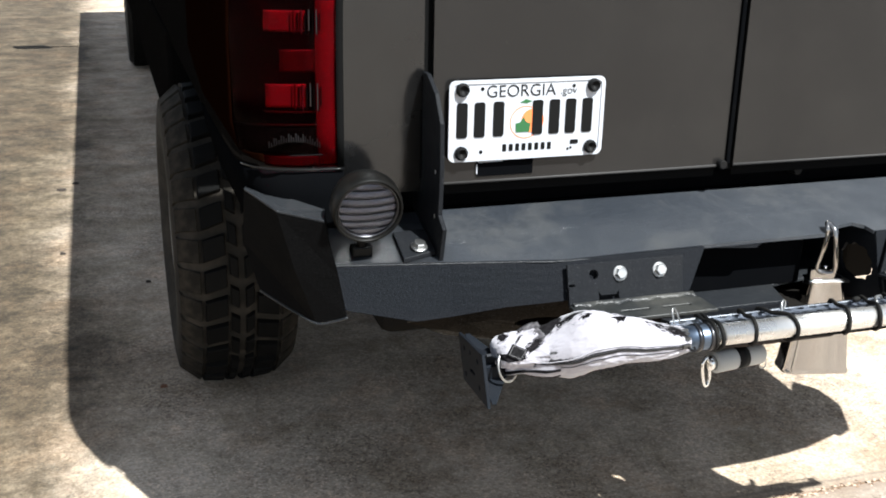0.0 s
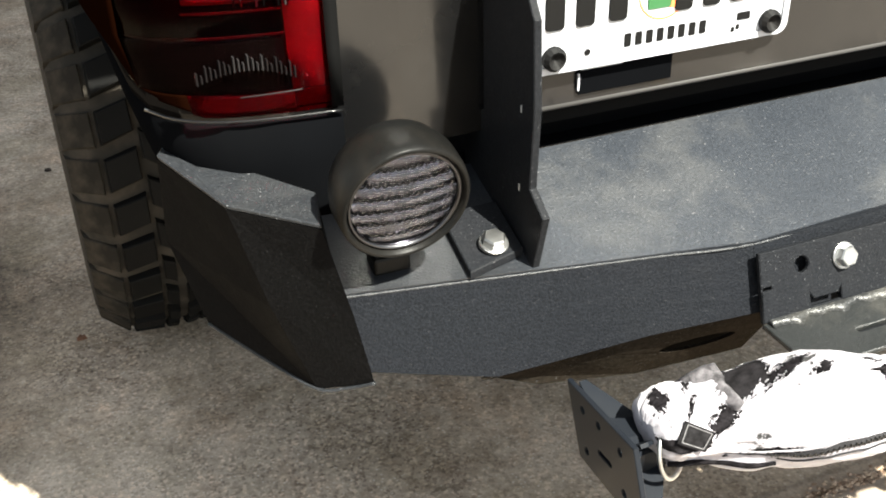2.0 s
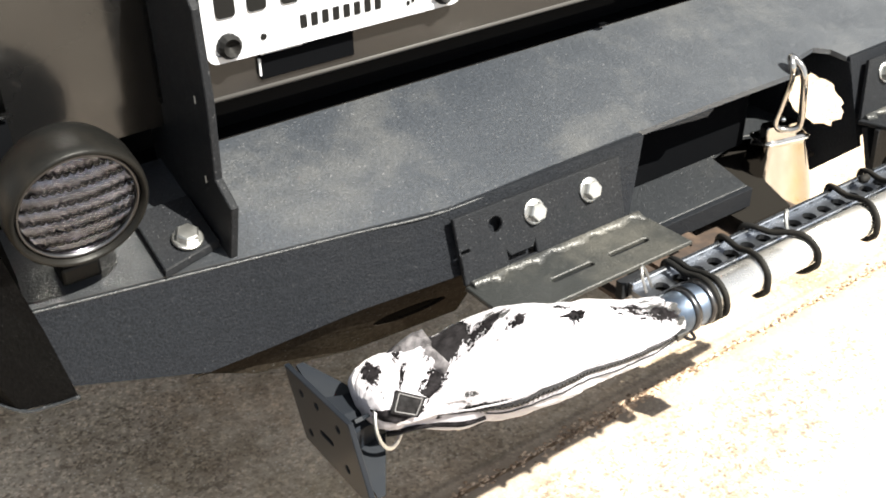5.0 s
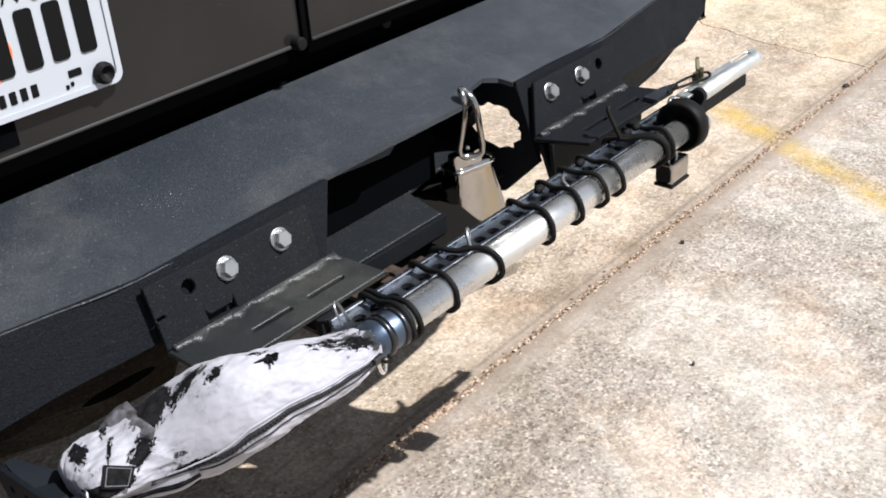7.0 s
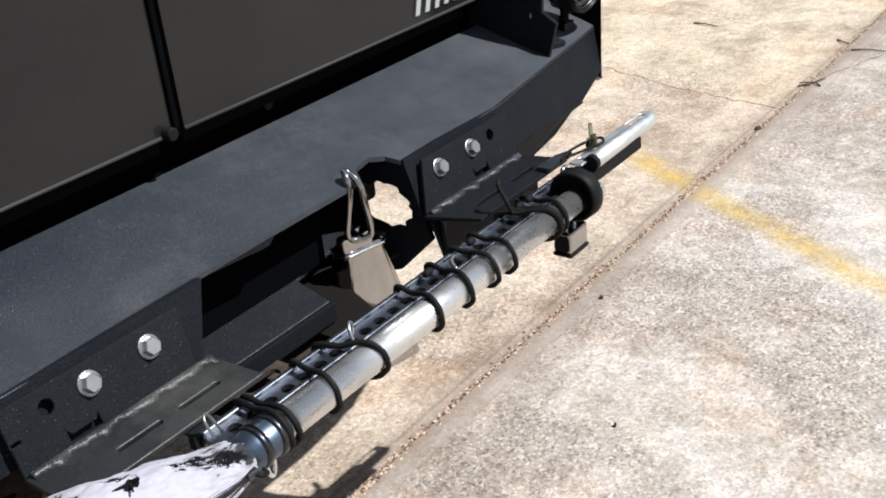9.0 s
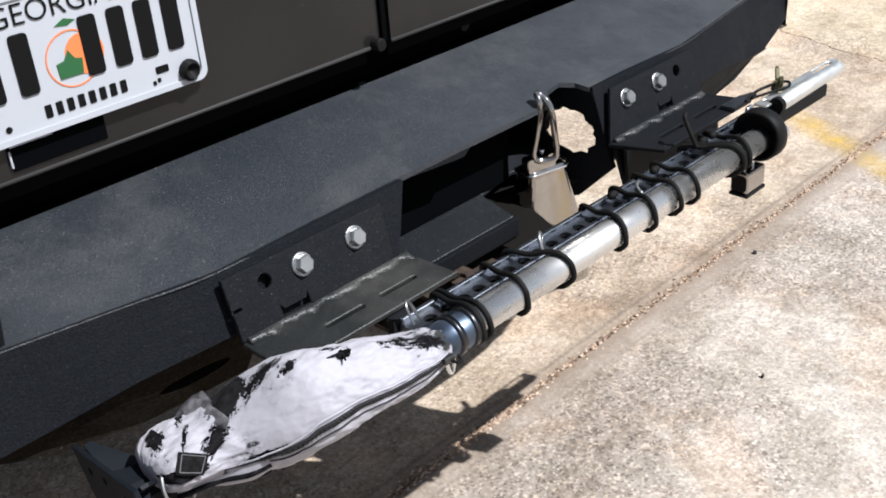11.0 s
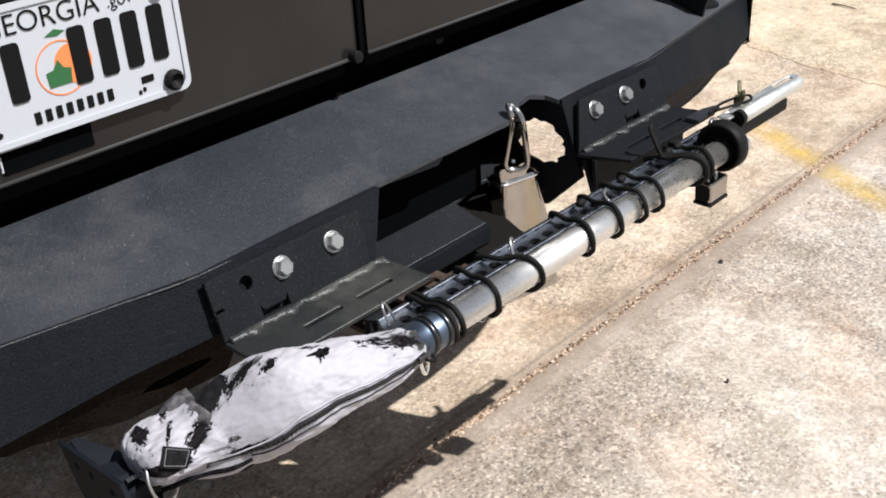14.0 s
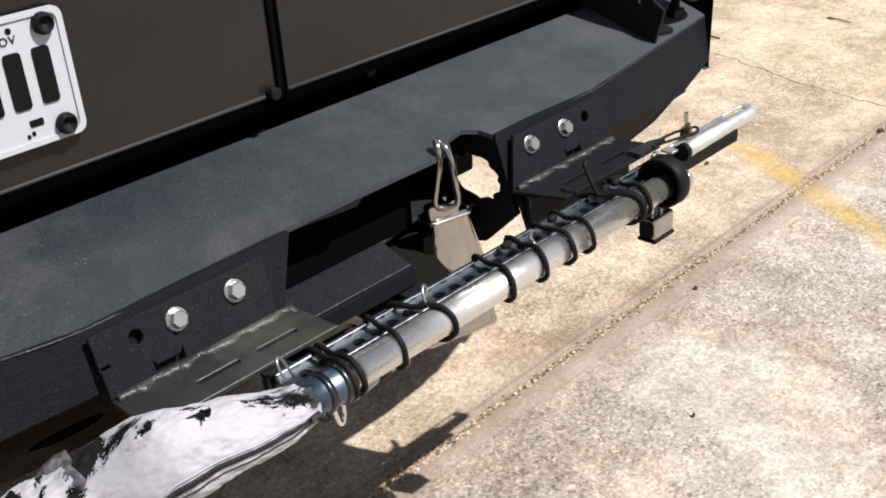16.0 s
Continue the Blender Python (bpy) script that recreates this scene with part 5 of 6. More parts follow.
part("end_strap", plate([(0.43, -0.012), (0.660, -0.012), (0.672, -0.006), (0.674, 0.003), (0.662, 0.009), (0.43, 0.009)], 0.004, Matrix.Translation((0, -0.121, 0.7375)), [slot_pts(0.602, 0.650, 0.0, 0.0055), ring_pts(0.45, 0, 0.005, 10)], bevel=0.0008), RODZINC, jack, "slotted pale zinc end strap")
nut = part("wing_nut", lathe([(0, 0), (0, 0.010), (0.012, 0.008), (0.012, 0)], (0.500, -0.112, 0.7415), "z", 16), TARNISH, jack, "tarnished brass wing nut")
for sx in (-1, 1):
    part("ear", plate([(0.006 * sx, 0.0), (0.016 * sx, 0.002), (0.026 * sx, 0.018), (0.025 * sx, 0.024), (0.018 * sx, 0.023), (0.006 * sx, 0.011)], 0.005, frame_m((0.500, -0.110, 0.7460), (0.8, 0.6, 0), (0, 0, 1))), TARNISH, nut)
part("wire_tie", sweep(smooth_path([(0.43, -0.098, 0.742), (0.455, -0.100, 0.749), (0.485, -0.108, 0.752), (0.515, -0.118, 0.751), (0.50, -0.130, 0.750), (0.47, -0.118, 0.748), (0.44, -0.102, 0.744)], 6), 0.0022, 8), CORD, jack, "", True)
part("jaw", plate([(0.0, 0.0), (0.07, 0.004), (0.075, 0.012), (0.05, 0.022), (0.0, 0.024)], 0.006, Matrix.Translation((0.40, -0.098, 0.7340))), GREYSTEEL, jack)
# foot plate and its socket
A, B, C, D = Vector((-0.620, 0.052, 0.676)), Vector((-0.624, -0.080, 0.692)), Vector((-0.622, -0.112, 0.608)), Vector((-0.618, 0.022, 0.598))
o = (A + B + C + D) / 4
m = frame_m(o, B - A, A - D)
inv = m.inverted()
q = [(inv @ p).to_2d()[:] for p in (D, C, B, A)]
hl = [ring_pts(x, y, 0.0045, 10) for x, y in ((-0.045, 0.024), (-0.012, 0.026), (0.030, 0.022), (0.036, -0.022), (-0.04, -0.022))] + [slot_pts(-0.012, 0.010, -0.006, 0.003, 3)]
foot = part("foot_plate", plate(q, 0.006, m, hl, bevel=0.0008), SLATE, jack, "blue grey steel foot plate with holes")
part("socket", loft([[(x, o.y + 0.026 * sc * a, o.z + 0.024 * sc * b) for a, b in ((-1, -0.5), (-0.5, -1), (0.5, -1), (1, -0.5), (1, 0.5), (0.5, 1), (-0.5, 1), (-1, 0.5))] for x, sc in ((-0.618, 1.25), (-0.600, 1.05), (-0.572, 0.95))]), SLATE, foot)
for e0, e1 in ((B, 1), (A, 1), (C, 1)):
    p0 = o + (e0 - o) * 0.92
    p1 = o + (e0 - o) * 0.30
    nrm = (e0 - o).cross(Vector((1, 0, 0))).normalized() * 0.004
    part("web", sheet([[p0 - nrm / 2 + Vector((0.004, 0, 0)), p1 - nrm / 2 + Vector((0.004, 0, 0))], [p0 - nrm / 2 + Vector((0.012, 0, 0)), p1 - nrm / 2 + Vector((0.046, 0, 0))]], nrm), SLATE, foot)
NECK = smooth_path([(-0.60, -0.031, 0.645), (-0.57, -0.036, 0.650), (-0.54, -0.055, 0.668), (-0.50, -0.085, 0.690), (-0.42, -0.115, 0.706), (-0.30, -0.150, 0.714)], 6)
part("inner_post", sweep(NECK, 0.014, 14), GREYSTEEL, jack, "", True)
rc = Vector((-0.576, -0.064, 0.661))
ring = [rc + 0.028 * math.cos(a) * Vector((-0.83, -0.53, 0.18)) + 0.029 * math.sin(a) * Vector((0, 0.33, 0.94)) for a in [2 * math.pi * k / 36 for k in range(36)]]
part("split_ring", sweep(ring, 0.0022, 8, True), ZINC, jack, "bright split ring", True)

# ---- torn white cover over the jack's mechanism ----
cover = thing("jack_cover", (-0.42, -0.125, 0.67), "torn and scuffed white zipped cover on the jack", "cover")
SECT = [(-0.300, -0.157, 0.714, 0.0235, 0.0235), (-0.313, -0.155, 0.713, 0.029, 0.027), (-0.34, -0.150, 0.711, 0.036, 0.034), (-0.37, -0.142, 0.711, 0.043, 0.040), (-0.41, -0.134, 0.713, 0.048, 0.044), (-0.45, -0.122, 0.713, 0.053, 0.050), (-0.475, -0.106, 0.706, 0.056, 0.049), (-0.495, -0.090, 0.697, 0.056, 0.042), (-0.512, -0.076, 0.690, 0.053, 0.034), (-0.528, -0.064, 0.685, 0.050, 0.028), (-0.545, -0.056, 0.682, 0.048, 0.025), (-0.562, -0.052, 0.680, 0.046, 0.024), (-0.579, -0.050, 0.678, 0.041, 0.023), (-0.592, -0.050, 0.677, 0.032, 0.018), (-0.597, -0.050, 0.676, 0.017, 0.011)]


def crumple(x, a):
    """How far the cloth stands out of its smooth form: soft on the body, folded at the loose end."""
    v = Vector((x * 22, math.cos(a) * 1.6, math.sin(a) * 1.6))
    f = max(0.0, min(1.0, (-x - 0.49) / 0.04))
    w = 0.0038 * noise.noise(v * 0.7) + 0.0016 * noise.noise(v * 2.7) + 0.0009 * noise.noise(v * 6.1)
    fold = 0.30 - abs(noise.noise(Vector((x * 34 + 0.9 * math.sin(a), a * 0.9, 5.0))))
    return w + f * (0.006 * fold + 0.002 * noise.noise(v * 3.3))


def under(x, a):
    """How the cover hangs below: slack at its loose end, tight beside the sleeve."""
    f = max(0.0, min(1.0, (x + 0.50) / 0.06))
    sag = 0.30 * math.exp(-((x + 0.488) / 0.030) ** 2) + 0.12 * math.exp(-((x + 0.435) / 0.018) ** 2)
    return 1 - 0.30 * f * max(0.0, -math.sin(a)) ** 0.5 + sag * max(0.0, -math.sin(a))


def sect_at(x):
    """The cover's centre and half sizes at x, on a smooth curve through its sections."""
    for k in range(len(SECT) - 1):
        a, b = SECT[k], SECT[k + 1]
        if b[0] <= x <= a[0]:
            p, q = SECT[max(k - 1, 0)], SECT[min(k + 2, len(SECT) - 1)]
            h = b[0] - a[0]
            f = (x - a[0]) / h
            out = [x]
            for d in range(1, 5):
                m0, m1 = (b[d] - p[d]) / (b[0] - p[0]) * h, (q[d] - a[d]) / (q[0] - a[0]) * h
                out.append((2 * f ** 3 - 3 * f * f + 1) * a[d] + (f ** 3 - 2 * f * f + f) * m0 + (3 * f * f - 2 * f ** 3) * b[d] + (f ** 3 - f * f) * m1)
            return out
    return list(SECT[-1] if x < SECT[-1][0] else SECT[0])


# tears: place along the cover, degrees round it, half length, half width, slant, raggedness, lining
TEARS = [
    (-0.507, 72, 0.034, 0.014, 128, 0.6, 1), (-0.484, 84, 0.026, 0.006, 148, 1.0, 0), (-0.462, 92, 0.012, 0.004, 140, 1.6, 0),
    (-0.541, 130, 0.022, 0.008, 146, 0.9, 0), (-0.578, 72, 0.016, 0.008, 118, 1.0, 0), (-0.546, 62, 0.011, 0.003, 128, 1.4, 0),
    (-0.560, 104, 0.016, 0.002, 135, 1.2, 0), (-0.580, 164, 0.024, 0.009, 5, 0.4, 0), (-0.513, 186, 0.019, 0.007, 172, 0.8, 0),
    (-0.343, 110, 0.026, 0.008, 20, 1.8, 0), (-0.320, 126, 0.014, 0.007, 20, 1.4, 0), (-0.418, 84, 0.012, 0.004, 10, 1.4, 0)]


def torn_at(x, deg):
    """0 for whole cloth, else the number of the tear that lays the lining bare."""
    _, cy, cz, ry, rz = sect_at(x)
    for tx, td, hl, hw, slant, rag, grey in TEARS:
        du, dv = x - tx, radians(deg - td) * (ry + rz) / 2
        if abs(du) > 0.05 or abs(dv) > 0.05:
            continue
        c, q = math.cos(radians(slant)), math.sin(radians(slant))
        u, v = (du * c + dv * q) / hl, (dv * c - du * q) / hw
        e = u * u + v * v
        e += rag * (noise.noise((u * 2.2, v * 2.2 + 7 * td, tx)) + 0.8 * noise.noise((u * 4, v * 7, td)) + 0.5 * noise.noise((u * 11, v * 16, td)))
        if e < 1.0:
            return 1 + TEARS.index((tx, td, hl, hw, slant, rag, grey))
    return 0


NX, NA = 420, 300
cloth = bmesh.new()
tears = [bmesh.new() for q in TEARS]
grid = []
for i in range(NX + 1):
    x = -0.300 - 0.297 * i / NX
    _, cy, cz, ry, rz = sect_at(x)
    row = []
    for k in range(NA):
        a = 2 * math.pi * k / NA
        w = crumple(x, a)
        row.append((x + 0.25 * w, cy, cz, (ry + w) * math.cos(a), (rz * under(x, a) + w) * math.sin(a)))
    grid.append(row)
skin = [[cloth.verts.new((g[0], g[1] + g[3], g[2] + g[4])) for g in row] for row in grid]
seen = [{} for q in TEARS]
for i in range(NX):
    for k in range(NA):
        what = torn_at(-0.300 - 0.297 * (i + 0.5) / NX, 360 * (k + 0.5) / NA)
        corners = ((i, k), (i, (k + 1) % NA), (i + 1, (k + 1) % NA), (i + 1, k))
        if not what:
            cloth.faces.new([skin[a][b] for a, b in corners])
            continue
        for a, b in corners:
            if (a, b) not in seen[what - 1]:
                g = grid[a][b]
                seen[what - 1][a, b] = tears[what - 1].verts.new((g[0], g[1] + g[3] * 0.978, g[2] + g[4] * 0.978))
        tears[what - 1].faces.new([seen[what - 1][a, b] for a, b in corners])
cloth.faces.new(skin[0][::-1])
cloth.faces.new(skin[NX])
bmesh.ops.delete(cloth, geom=[v for v in cloth.verts if not v.link_faces], context="VERTS")
part("cover_body", cloth, COVER, cover, "scuffed white cover torn open in places", True)
for bm, q in zip(tears, TEARS):
    if q[6]:
        part("lifted_lining", bm, FLAP, cover, "grey lining under a lifted flap", True)
    else:
        part("torn_lining", bm, LINING, cover, "black lining showing through a ragged tear", True)
# the gathered neck below, where the cover closes round the post
necks = []
for k in range(25):
    f = k / 24
    c = Vector((-0.455 - 0.118 * f, -0.126 + 0.076 * f, 0.690 - 0.038 * f))
    rr = 0.023 + 0.008 * math.sin(math.pi * min(1.0, f * 1.25)) - 0.005 * f
    ring = []
    for q in range(28):
        a = 2 * math.pi * q / 28
        w = 1 + 0.10 * math.sin(5 * a + 3 * f) * f + 0.12 * noise.noise((f * 6, math.cos(a) * 2, math.sin(a) * 2))
        ring.append((c.x + 0.5 * rr * w * math.cos(a), c.y + rr * w * math.cos(a), c.z + 0.9 * rr * w * math.sin(a)))
    necks.append(ring)
part("cover_neck", loft(necks), COVER, cover, "gathered white neck of the cover", True)
for q, wide in ((15, 0.0030), (18, 0.0018)):
    line = smooth_path([Vector(necks[k][q]) * 1.0 for k in range(8, 25, 2)], 4)
    part("neck_stripe", sweep(line, wide, 8, flat=0.6), LINING, cover, "dark seam down the neck", True)


def on_cover(x, deg, lift):
    _, cy, cz, ry, rz = sect_at(x)
    a = radians(deg)
    w = crumple(x, a)
    return Vector((x, cy + (ry + w + lift) * math.cos(a), cz + (rz * under(x, a) + w + lift) * math.sin(a)))


# a grey triangular flap stands up beside the tear
rows = []
for k in range(13):
    f = k / 12
    base = on_cover(-0.549, 44, 0.001).lerp(on_cover(-0.529, 122, 0.002), f)
    tip = Vector((-0.511, -0.028, 0.717)).lerp(on_cover(-0.523, 114, 0.004), f ** 0.8)
    rows.append([base.lerp(tip, q / 6) + Vector((0.003, -0.001, 0.006)) * math.sin(math.pi * q / 6) + Vector((0, 0, 0.0016 * noise.noise((f * 5, q * 0.7, 3)))) for q in range(7)])
part("lifted_flap", sheet(rows, (0.001, 0, -0.001)), SCUFFED, cover, "grey scuffed flap standing up", True)


def zip_deg(x):
    """Degrees round the cover at which the zipper runs."""
    line = ((-0.305, 172), (-0.35, 171), (-0.43, 172), (-0.47, 178), (-0.495, 186), (-0.515, 192), (-0.545, 199))
    for (xa, da), (xb, db) in zip(line, line[1:]):
        if xb <= x <= xa:
            return da + (db - da) * (x - xa) / (xb - xa)
    return 197


def zip_ribbon(x0, x1, shift, width, lift, n=70):
    rows = []
    for k in range(n + 1):
        x = x0 + (x1 - x0) * k / n
        d = zip_deg(x) + shift + 0.8 * math.sin(k * 0.35)
        rows.append([on_cover(x, d - width, lift), on_cover(x, d, lift + 0.0008), on_cover(x, d + width, lift)])
    return sheet(rows, (0, 0.001, 0))


part("zipper_tape", zip_ribbon(-0.306, -0.545, 0, 3.6, 0.0012), ZIPTAPE, cover, "grey zipper tape")
bm = bmesh.new()
for k in range(110):
    x = -0.308 - 0.206 * k / 109
    p = on_cover(x, zip_deg(x) + (1.0 if k % 2 else -1.0), 0.0026)
    box(p.x - 0.0006, p.x + 0.0006, p.y - 0.0008, p.y + 0.0008, p.z - 0.0009, p.z + 0.0009, bm=bm)
tagged(part("zipper_teeth", bm, TEETH, cover, "dark metal zipper teeth"), kind="stuff")
part("piping", zip_ribbon(-0.310, -0.535, -8.5, 1.3, 0.0018), COVER, cover, "pale raised piping", True)
part("seam_tape", zip_ribbon(-0.305, -0.545, 11, 0.9, 0.0010), ZIPTAPE, cover)
p = on_cover(-0.314, 172, 0.004)
part("zipper_slider", box(p.x - 0.007, p.x + 0.007, p.y - 0.003, p.y + 0.003, p.z - 0.004, p.z + 0.004, 0.001), TEETH, cover)
part("zipper_pull", sweep(smooth_path([p, p + Vector((0.006, -0.006, -0.004)), p + Vector((0.016, -0.004, -0.008)), p + Vector((0.014, 0, -0.002))], 5), 0.0018, 8), ZIP, cover, "", True)
q = [on_cover(-0.571 + dx, 148 + da, 0.003) for dx, da in ((-0.017, 4), (-0.004, -26), (0.016, -4), (0.004, 26))]
tag = part("tag", sheet([[q[0], q[1]], [q[3], q[2]]], (0, -0.0015, 0.0006)), ZIP, cover, "black stitched diamond tag")
mid = sum(q, Vector()) / 4
q = [mid + (p - mid) * 0.78 + Vector((0, -0.0022, 0.001)) for p in q]
bms = bmesh.new()
for k in range(4):
    sweep([q[k - 1], q[k - 1] * 0.5 + q[k] * 0.5, q[k]], 0.0005, 6, bm=bms)
part("stitching", bms, STITCH, tag, "pale stitched outline")
k0 = on_cover(-0.416, 104, 0.001)
bm = bmesh.new()
for dx, dy, dz in ((-0.016, 0.006, 0.003), (0.012, 0.004, 0.001), (-0.006, -0.012, 0.004), (0.007, -0.006, 0.007)):
    sweep(smooth_path([k0 + Vector((-dx * 0.4, -dy * 0.4, 0.001)), k0 + Vector((0, 0, 0.004)), k0 + Vector((dx, dy, dz))], 5), [0.0035 - 0.0026 * k / 10 for k in range(11)], 7, bm=bm)
part("fabric_knot", bm, LINING, cover, "black frayed scrap of knotted fabric", True)

# ---- bungee cord wound round handle and bar ----
bungee = thing("bungee_cord", (0.03, -0.14, 0.70), "black bungee cord wound round the chrome handle", "cord")


def coil(x, lean, name="coil", r=0.0035, top=0.0, tilt=0.0):
    pts = []
    for a, b in ((-0.0225, -0.004), (-0.019, 0.012), (-0.006, 0.0222), (0.010, 0.0215), (0.030, 0.0155), (0.052, 0.0150), (0.0620, 0.010), (0.0620, -0.010), (0.052, -0.0145), (0.03, -0.016), (0.01, -0.0215), (-0.008, -0.0215), (-0.019, -0.012)):
        pts.append((x + lean * (a - 0.02) / 0.05 + 0.002 * noise.noise((x * 40, a * 90, b * 70)), TY + a, TZ + b))
    part(name, sweep(smooth_path(pts, 5, True), r, 10, True), CORD, bungee, "", True)


for x, lean in ((-0.248, 0.004), (-0.238, 0.002), (-0.168, 0.010), (-0.108, -0.016), (0.020, 0.012), (0.084, 0.012), (0.138, 0.008), (0.180, 0.010), (0.272, -0.018), (0.280, -0.012), (0.312, 0.010)):
    coil(x, lean)
part("under_strand", sweep(smooth_path([(-0.235, -0.150, 0.692), (-0.10, -0.148, 0.690), (0.06, -0.150, 0.689), (0.22, -0.148, 0.690), (0.30, -0.150, 0.692)], 8), 0.0036, 8), CORD, bungee, "", True)
part("hook", sweep(smooth_path([(-0.104, -0.142, 0.737), (-0.102, -0.136, 0.750), (-0.094, -0.130, 0.753), (-0.089, -0.128, 0.746), (-0.092, -0.130, 0.736)], 6), 0.0022, 8), ZINC, bungee, "bright wire hook", True)
part("hook", sweep(smooth_path([(0.262, -0.120, 0.732), (0.258, -0.112, 0.752), (0.254, -0.104, 0.774), (0.262, -0.100, 0.778)], 6), 0.0030, 8), CORD, bungee, "", True)
part("hook", sweep(smooth_path([(0.086, -0.150, 0.7385), (0.094, -0.136, 0.742), (0.110, -0.128, 0.740), (0.118, -0.124, 0.734)], 6), 0.0026, 8), ZINC, bungee, "bright wire hook", True)
for x in (0.07, 0.165, 0.285, 0.31):
    part("cord_knot", lathe([(-0.009, 0.0), (-0.006, 0.0045), (0, 0.0058), (0.006, 0.0045), (0.009, 0)], (x, -0.116, 0.733), "x", 12), CORD, bungee, "", True)

# ---- cowbell on a snap hook ----
bell = thing("cowbell", (0.12, 0.0, 0.50), "polished steel cowbell hanging from a snap hook", "bell")


def bell_ring(cx, cy, z, wx, wy, r):
    out = []
    turn = radians(-13)
    for px, py in rounded(wx, wy, r, 6):
        out.append((cx + px * math.cos(turn) - py * math.sin(turn), cy + px * math.sin(turn) + py * math.cos(turn), z))
    return out


BCX, BCY, BUP = 0.130, 0.053, 0.006
rings = [(0.7055, 0.046, 0.024, 0.011), (0.7050, 0.053, 0.031, 0.014), (0.7030, 0.059, 0.037, 0.017), (0.6990, 0.0615, 0.0395, 0.018), (0.693, 0.0605, 0.0385, 0.0175), (0.62, 0.090, 0.056, 0.022), (0.520, 0.126, 0.073, 0.028), (0.512, 0.131, 0.077, 0.030), (0.508, 0.132, 0.078, 0.030), (0.508, 0.124, 0.070, 0.026), (0.66, 0.07, 0.04, 0.012)]
part("bell_body", loft([bell_ring(BCX, BCY, z + BUP, a * (1.16 if z > 0.6 else 1.04), b * (1.02 if z > 0.6 else 0.86), rr * 0.6) for z, a, b, rr in rings]), BRIGHT, bell, "", True)
part("handle_loop", loft([bell_ring(BCX - 0.012, BCY - 0.006, z + BUP, w, 0.017, 0.003) for z, w in ((0.704, 0.050), (0.712, 0.052), (0.7215, 0.052), (0.724, 0.048))]), BRIGHT, bell)
part("rim_bead", sweep(bell_ring(BCX, BCY, 0.7000 + BUP, 0.0725, 0.0415, 0.009), 0.0016, 8, True), CHROME, bell, "", True)
part("rivet", lathe([(0, 0), (0, 0.005), (0.002, 0.004), (0.003, 0)], (BCX, BCY, 0.7245 + BUP), "z", 12), CHROME, bell)
hook = thing("snap_hook", (0.112, 0.02, 0.72), "chrome spring snap hook over the bumper edge", "carabiner")
hd = Vector((0.79, -0.61, 0))
hc = Vector((0.117, 0.034, 0.0))
pts = [hc + hd * a + Vector((0, b, z)) for a, b, z in ((0.0, 0, 0.7245), (-0.012, 0, 0.727), (-0.017, 0, 0.736), (-0.014, -0.002, 0.762), (-0.010, -0.004, 0.795), (-0.010, -0.004, 0.814), (-0.006, 0.006, 0.823), (0.001, 0.010, 0.822), (0.005, 0.0, 0.812), (0.006, -0.006, 0.795), (0.011, -0.004, 0.762), (0.016, 0, 0.736), (0.012, 0, 0.727))]
part("hook_body", sweep(smooth_path(pts, 6, True), 0.0047, 12, True), BRIGHT, hook, "", True)
# ---- padlock under the far end ----
lock = thing("padlock", (0.409, -0.122, 0.615), "small chrome padlock hanging from the jack", "padlock")
part("lock_body", box(0.384, 0.436, -0.137, -0.107, 0.612, 0.648, 0.004), BRIGHT, lock)
part("lock_base", box(0.383, 0.437, -0.138, -0.106, 0.607, 0.6125, 0.0015), BLACKRUB, lock)
# black inset put on the lock's left face
part("dark_side_inset", plate(rounded(0.025, 0.026, 0.006), 0.002, frame_m((0.3845, -0.122, 0.629), (0, -1, 0), (0, 0, 1))), BLACKRUB, lock, "dark inset on the lock's left side")
part("shackle", sweep(smooth_path([(0.397, -0.122, 0.645), (0.397, -0.120, 0.69), (0.399, -0.118, 0.735), (0.409, -0.116, 0.743), (0.419, -0.118, 0.735), (0.421, -0.120, 0.69), (0.421, -0.122, 0.645)], 6), 0.0032, 10), CHROME, lock, "", True)

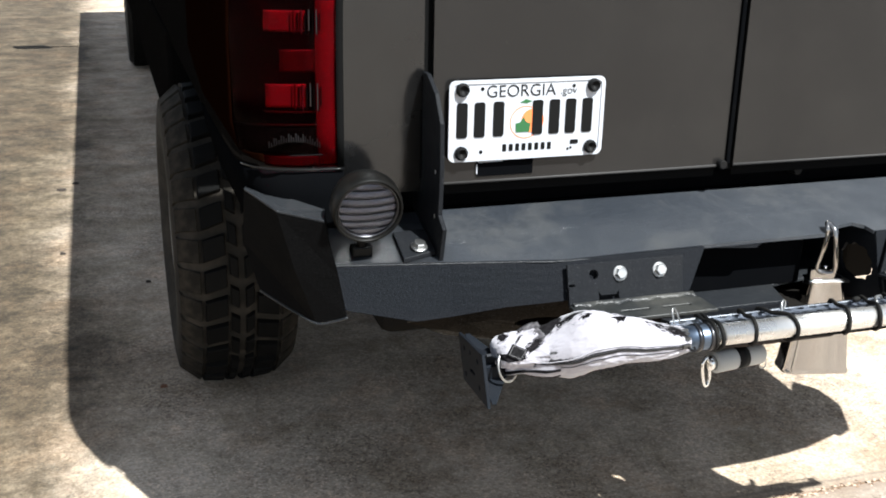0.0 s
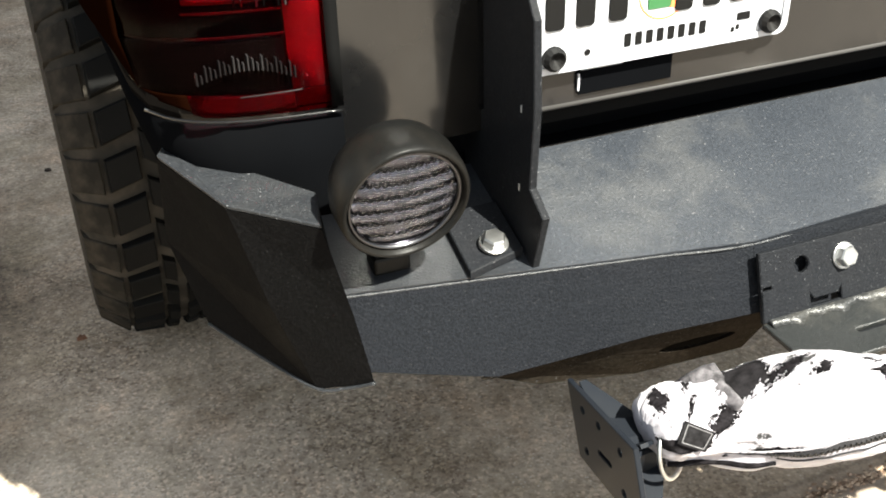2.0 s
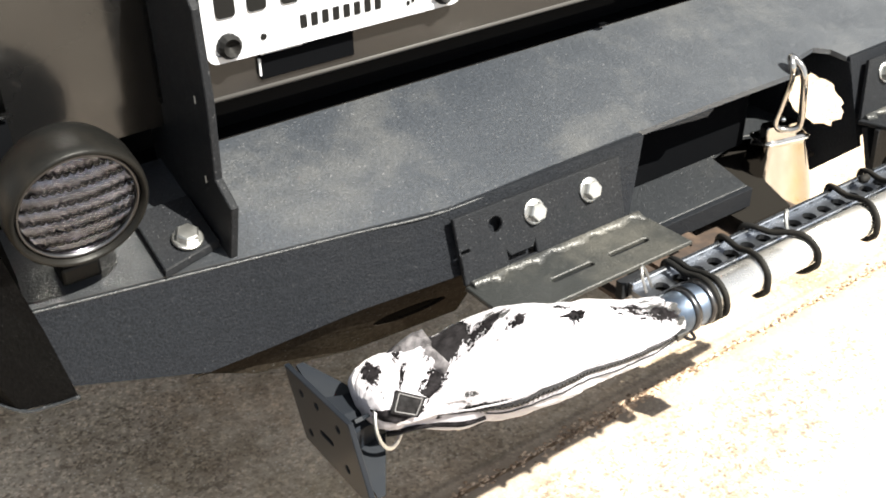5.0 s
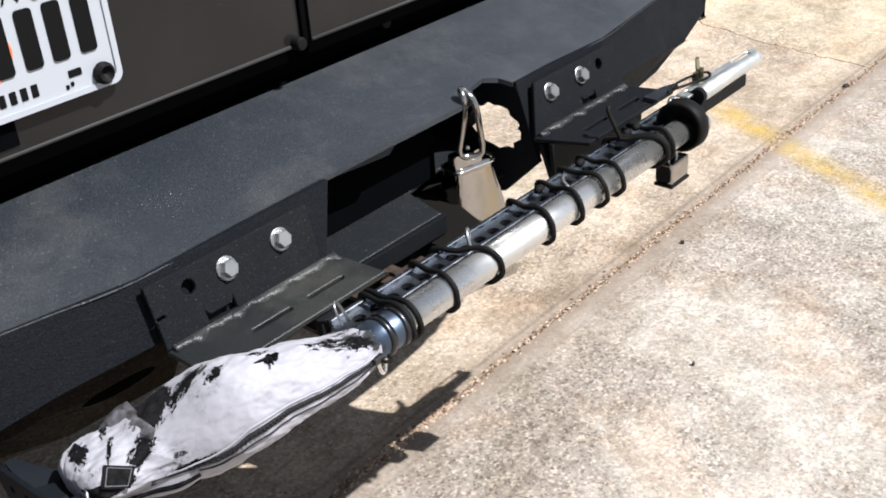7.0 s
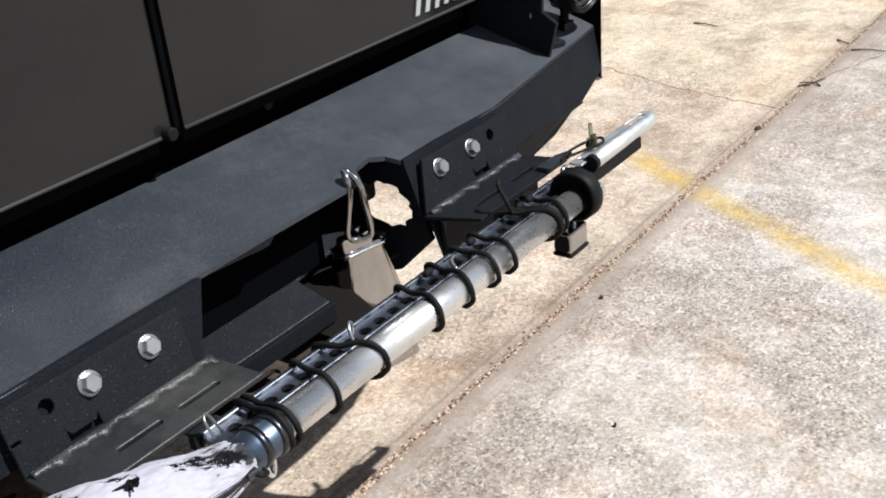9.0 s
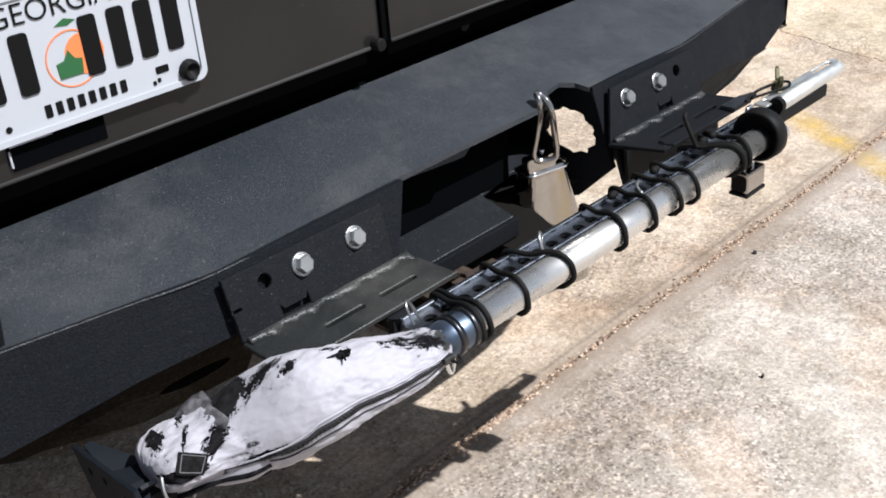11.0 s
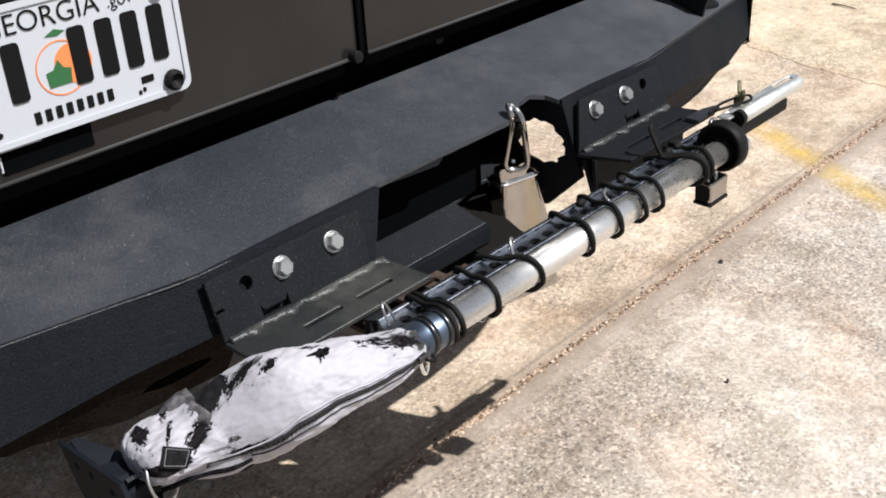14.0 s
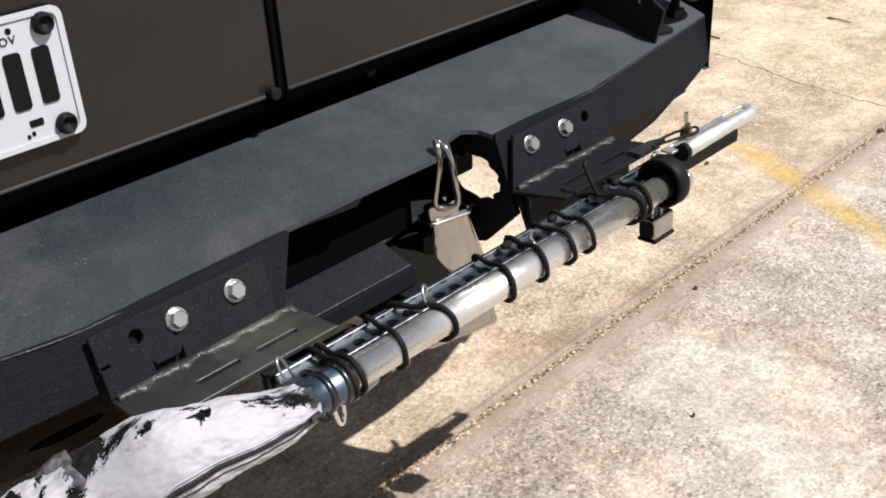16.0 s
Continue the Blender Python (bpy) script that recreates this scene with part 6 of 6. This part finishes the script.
# ---- tow hitch below the bumper ----
hitch = thing("tow_hitch", (-0.03, 0.12, 0.60), "rusty tow receiver under the bumper", "tow hitch")
part("receiver", plate(rounded(0.076, 0.076, 0.01), 0.22, frame_m((-0.075, 0.07, 0.622), (1, 0, 0), (0, 0, -1)), [rounded(0.06, 0.06, 0.008)]), RUST, hitch)
part("cross_tube", box(-0.45, 0.08, 0.160, 0.220, 0.585, 0.645, 0.006), DARK, hitch)
# made-up plate below the tray that blocks sun from the ground
part("tray_sun_stop", plate([(-0.020, -0.03), (0.060, -0.03), (0.085, 0.03), (0.150, 0.10), (0.174, 0.086), (0.179, 0.050), (0.205, 0.045), (0.205, 0.2345), (-0.010, 0.2345)], 0.005, Matrix.Translation((0, 0, 0.655))), DARK, hitch)
part("rusty_tab", plate([(-0.185, -0.050), (-0.120, -0.058), (-0.100, -0.040), (-0.100, 0.09), (-0.185, 0.09)], 0.006, Matrix.Translation((0, 0, 0.661)), [slot_pts(-0.160, -0.125, -0.02, 0.010)]), RUST, hitch, "rusty slotted steel tab")
# made-up plate closing the gap between jack and tray to the sun
part("jack_gap_sun_stop", plate([(-0.235, -0.040), (-0.10, -0.052), (0.085, -0.052), (0.100, -0.034), (0.100, 0.03), (-0.235, 0.03)], 0.006, Matrix.Translation((0, 0, 0.632))), RUST, hitch)
plug = thing("pin_lock", (-0.08, -0.03, 0.60), "grey cylindrical hitch pin lock with wire clip", "lock")
p0, p1 = Vector((-0.165, -0.045, 0.605)), Vector((-0.055, -0.030, 0.605))
d = p1 - p0
part("barrel", sweep([p0, p0 + d * 0.03, p0 + d * 0.97, p1], [0.018, 0.0205, 0.0205, 0.018], 24), DULL, plug, "", True)
part("band", sweep([p0 + d * 0.42, p0 + d * 0.64], 0.0213, 24), BLACKRUB, plug, "", True)
part("end_cap", sweep([p0 - d * 0.12, p0 - d * 0.10, p0], [0.013, 0.014, 0.014], 20), CHROME, plug, "", True)
part("clip", sweep(smooth_path([p0 + Vector((-0.012, 0, 0.012)), p0 + Vector((-0.024, -0.004, 0.0)), p0 + Vector((-0.018, -0.004, -0.035)), p0 + Vector((-0.010, -0.002, -0.045)), p0 + Vector((-0.004, 0, -0.03)), p0 + Vector((-0.008, 0, 0.0))], 6, True), 0.003, 8, True), CHROME, plug, "", True)
part("key_ring", sweep([p1 + Vector((0.0, -0.012, -0.018)) + Vector((0.007 * math.cos(a), 0, 0.009 * math.sin(a))) for a in [2 * math.pi * k / 16 for k in range(16)]], 0.0012, 6, True), ZINC, plug, "", True)
part("stem", sweep([p1 - d * 0.2 + Vector((0, 0.01, 0.01)), Vector((-0.075, 0.06, 0.58))], 0.008, 10), RUST, plug)
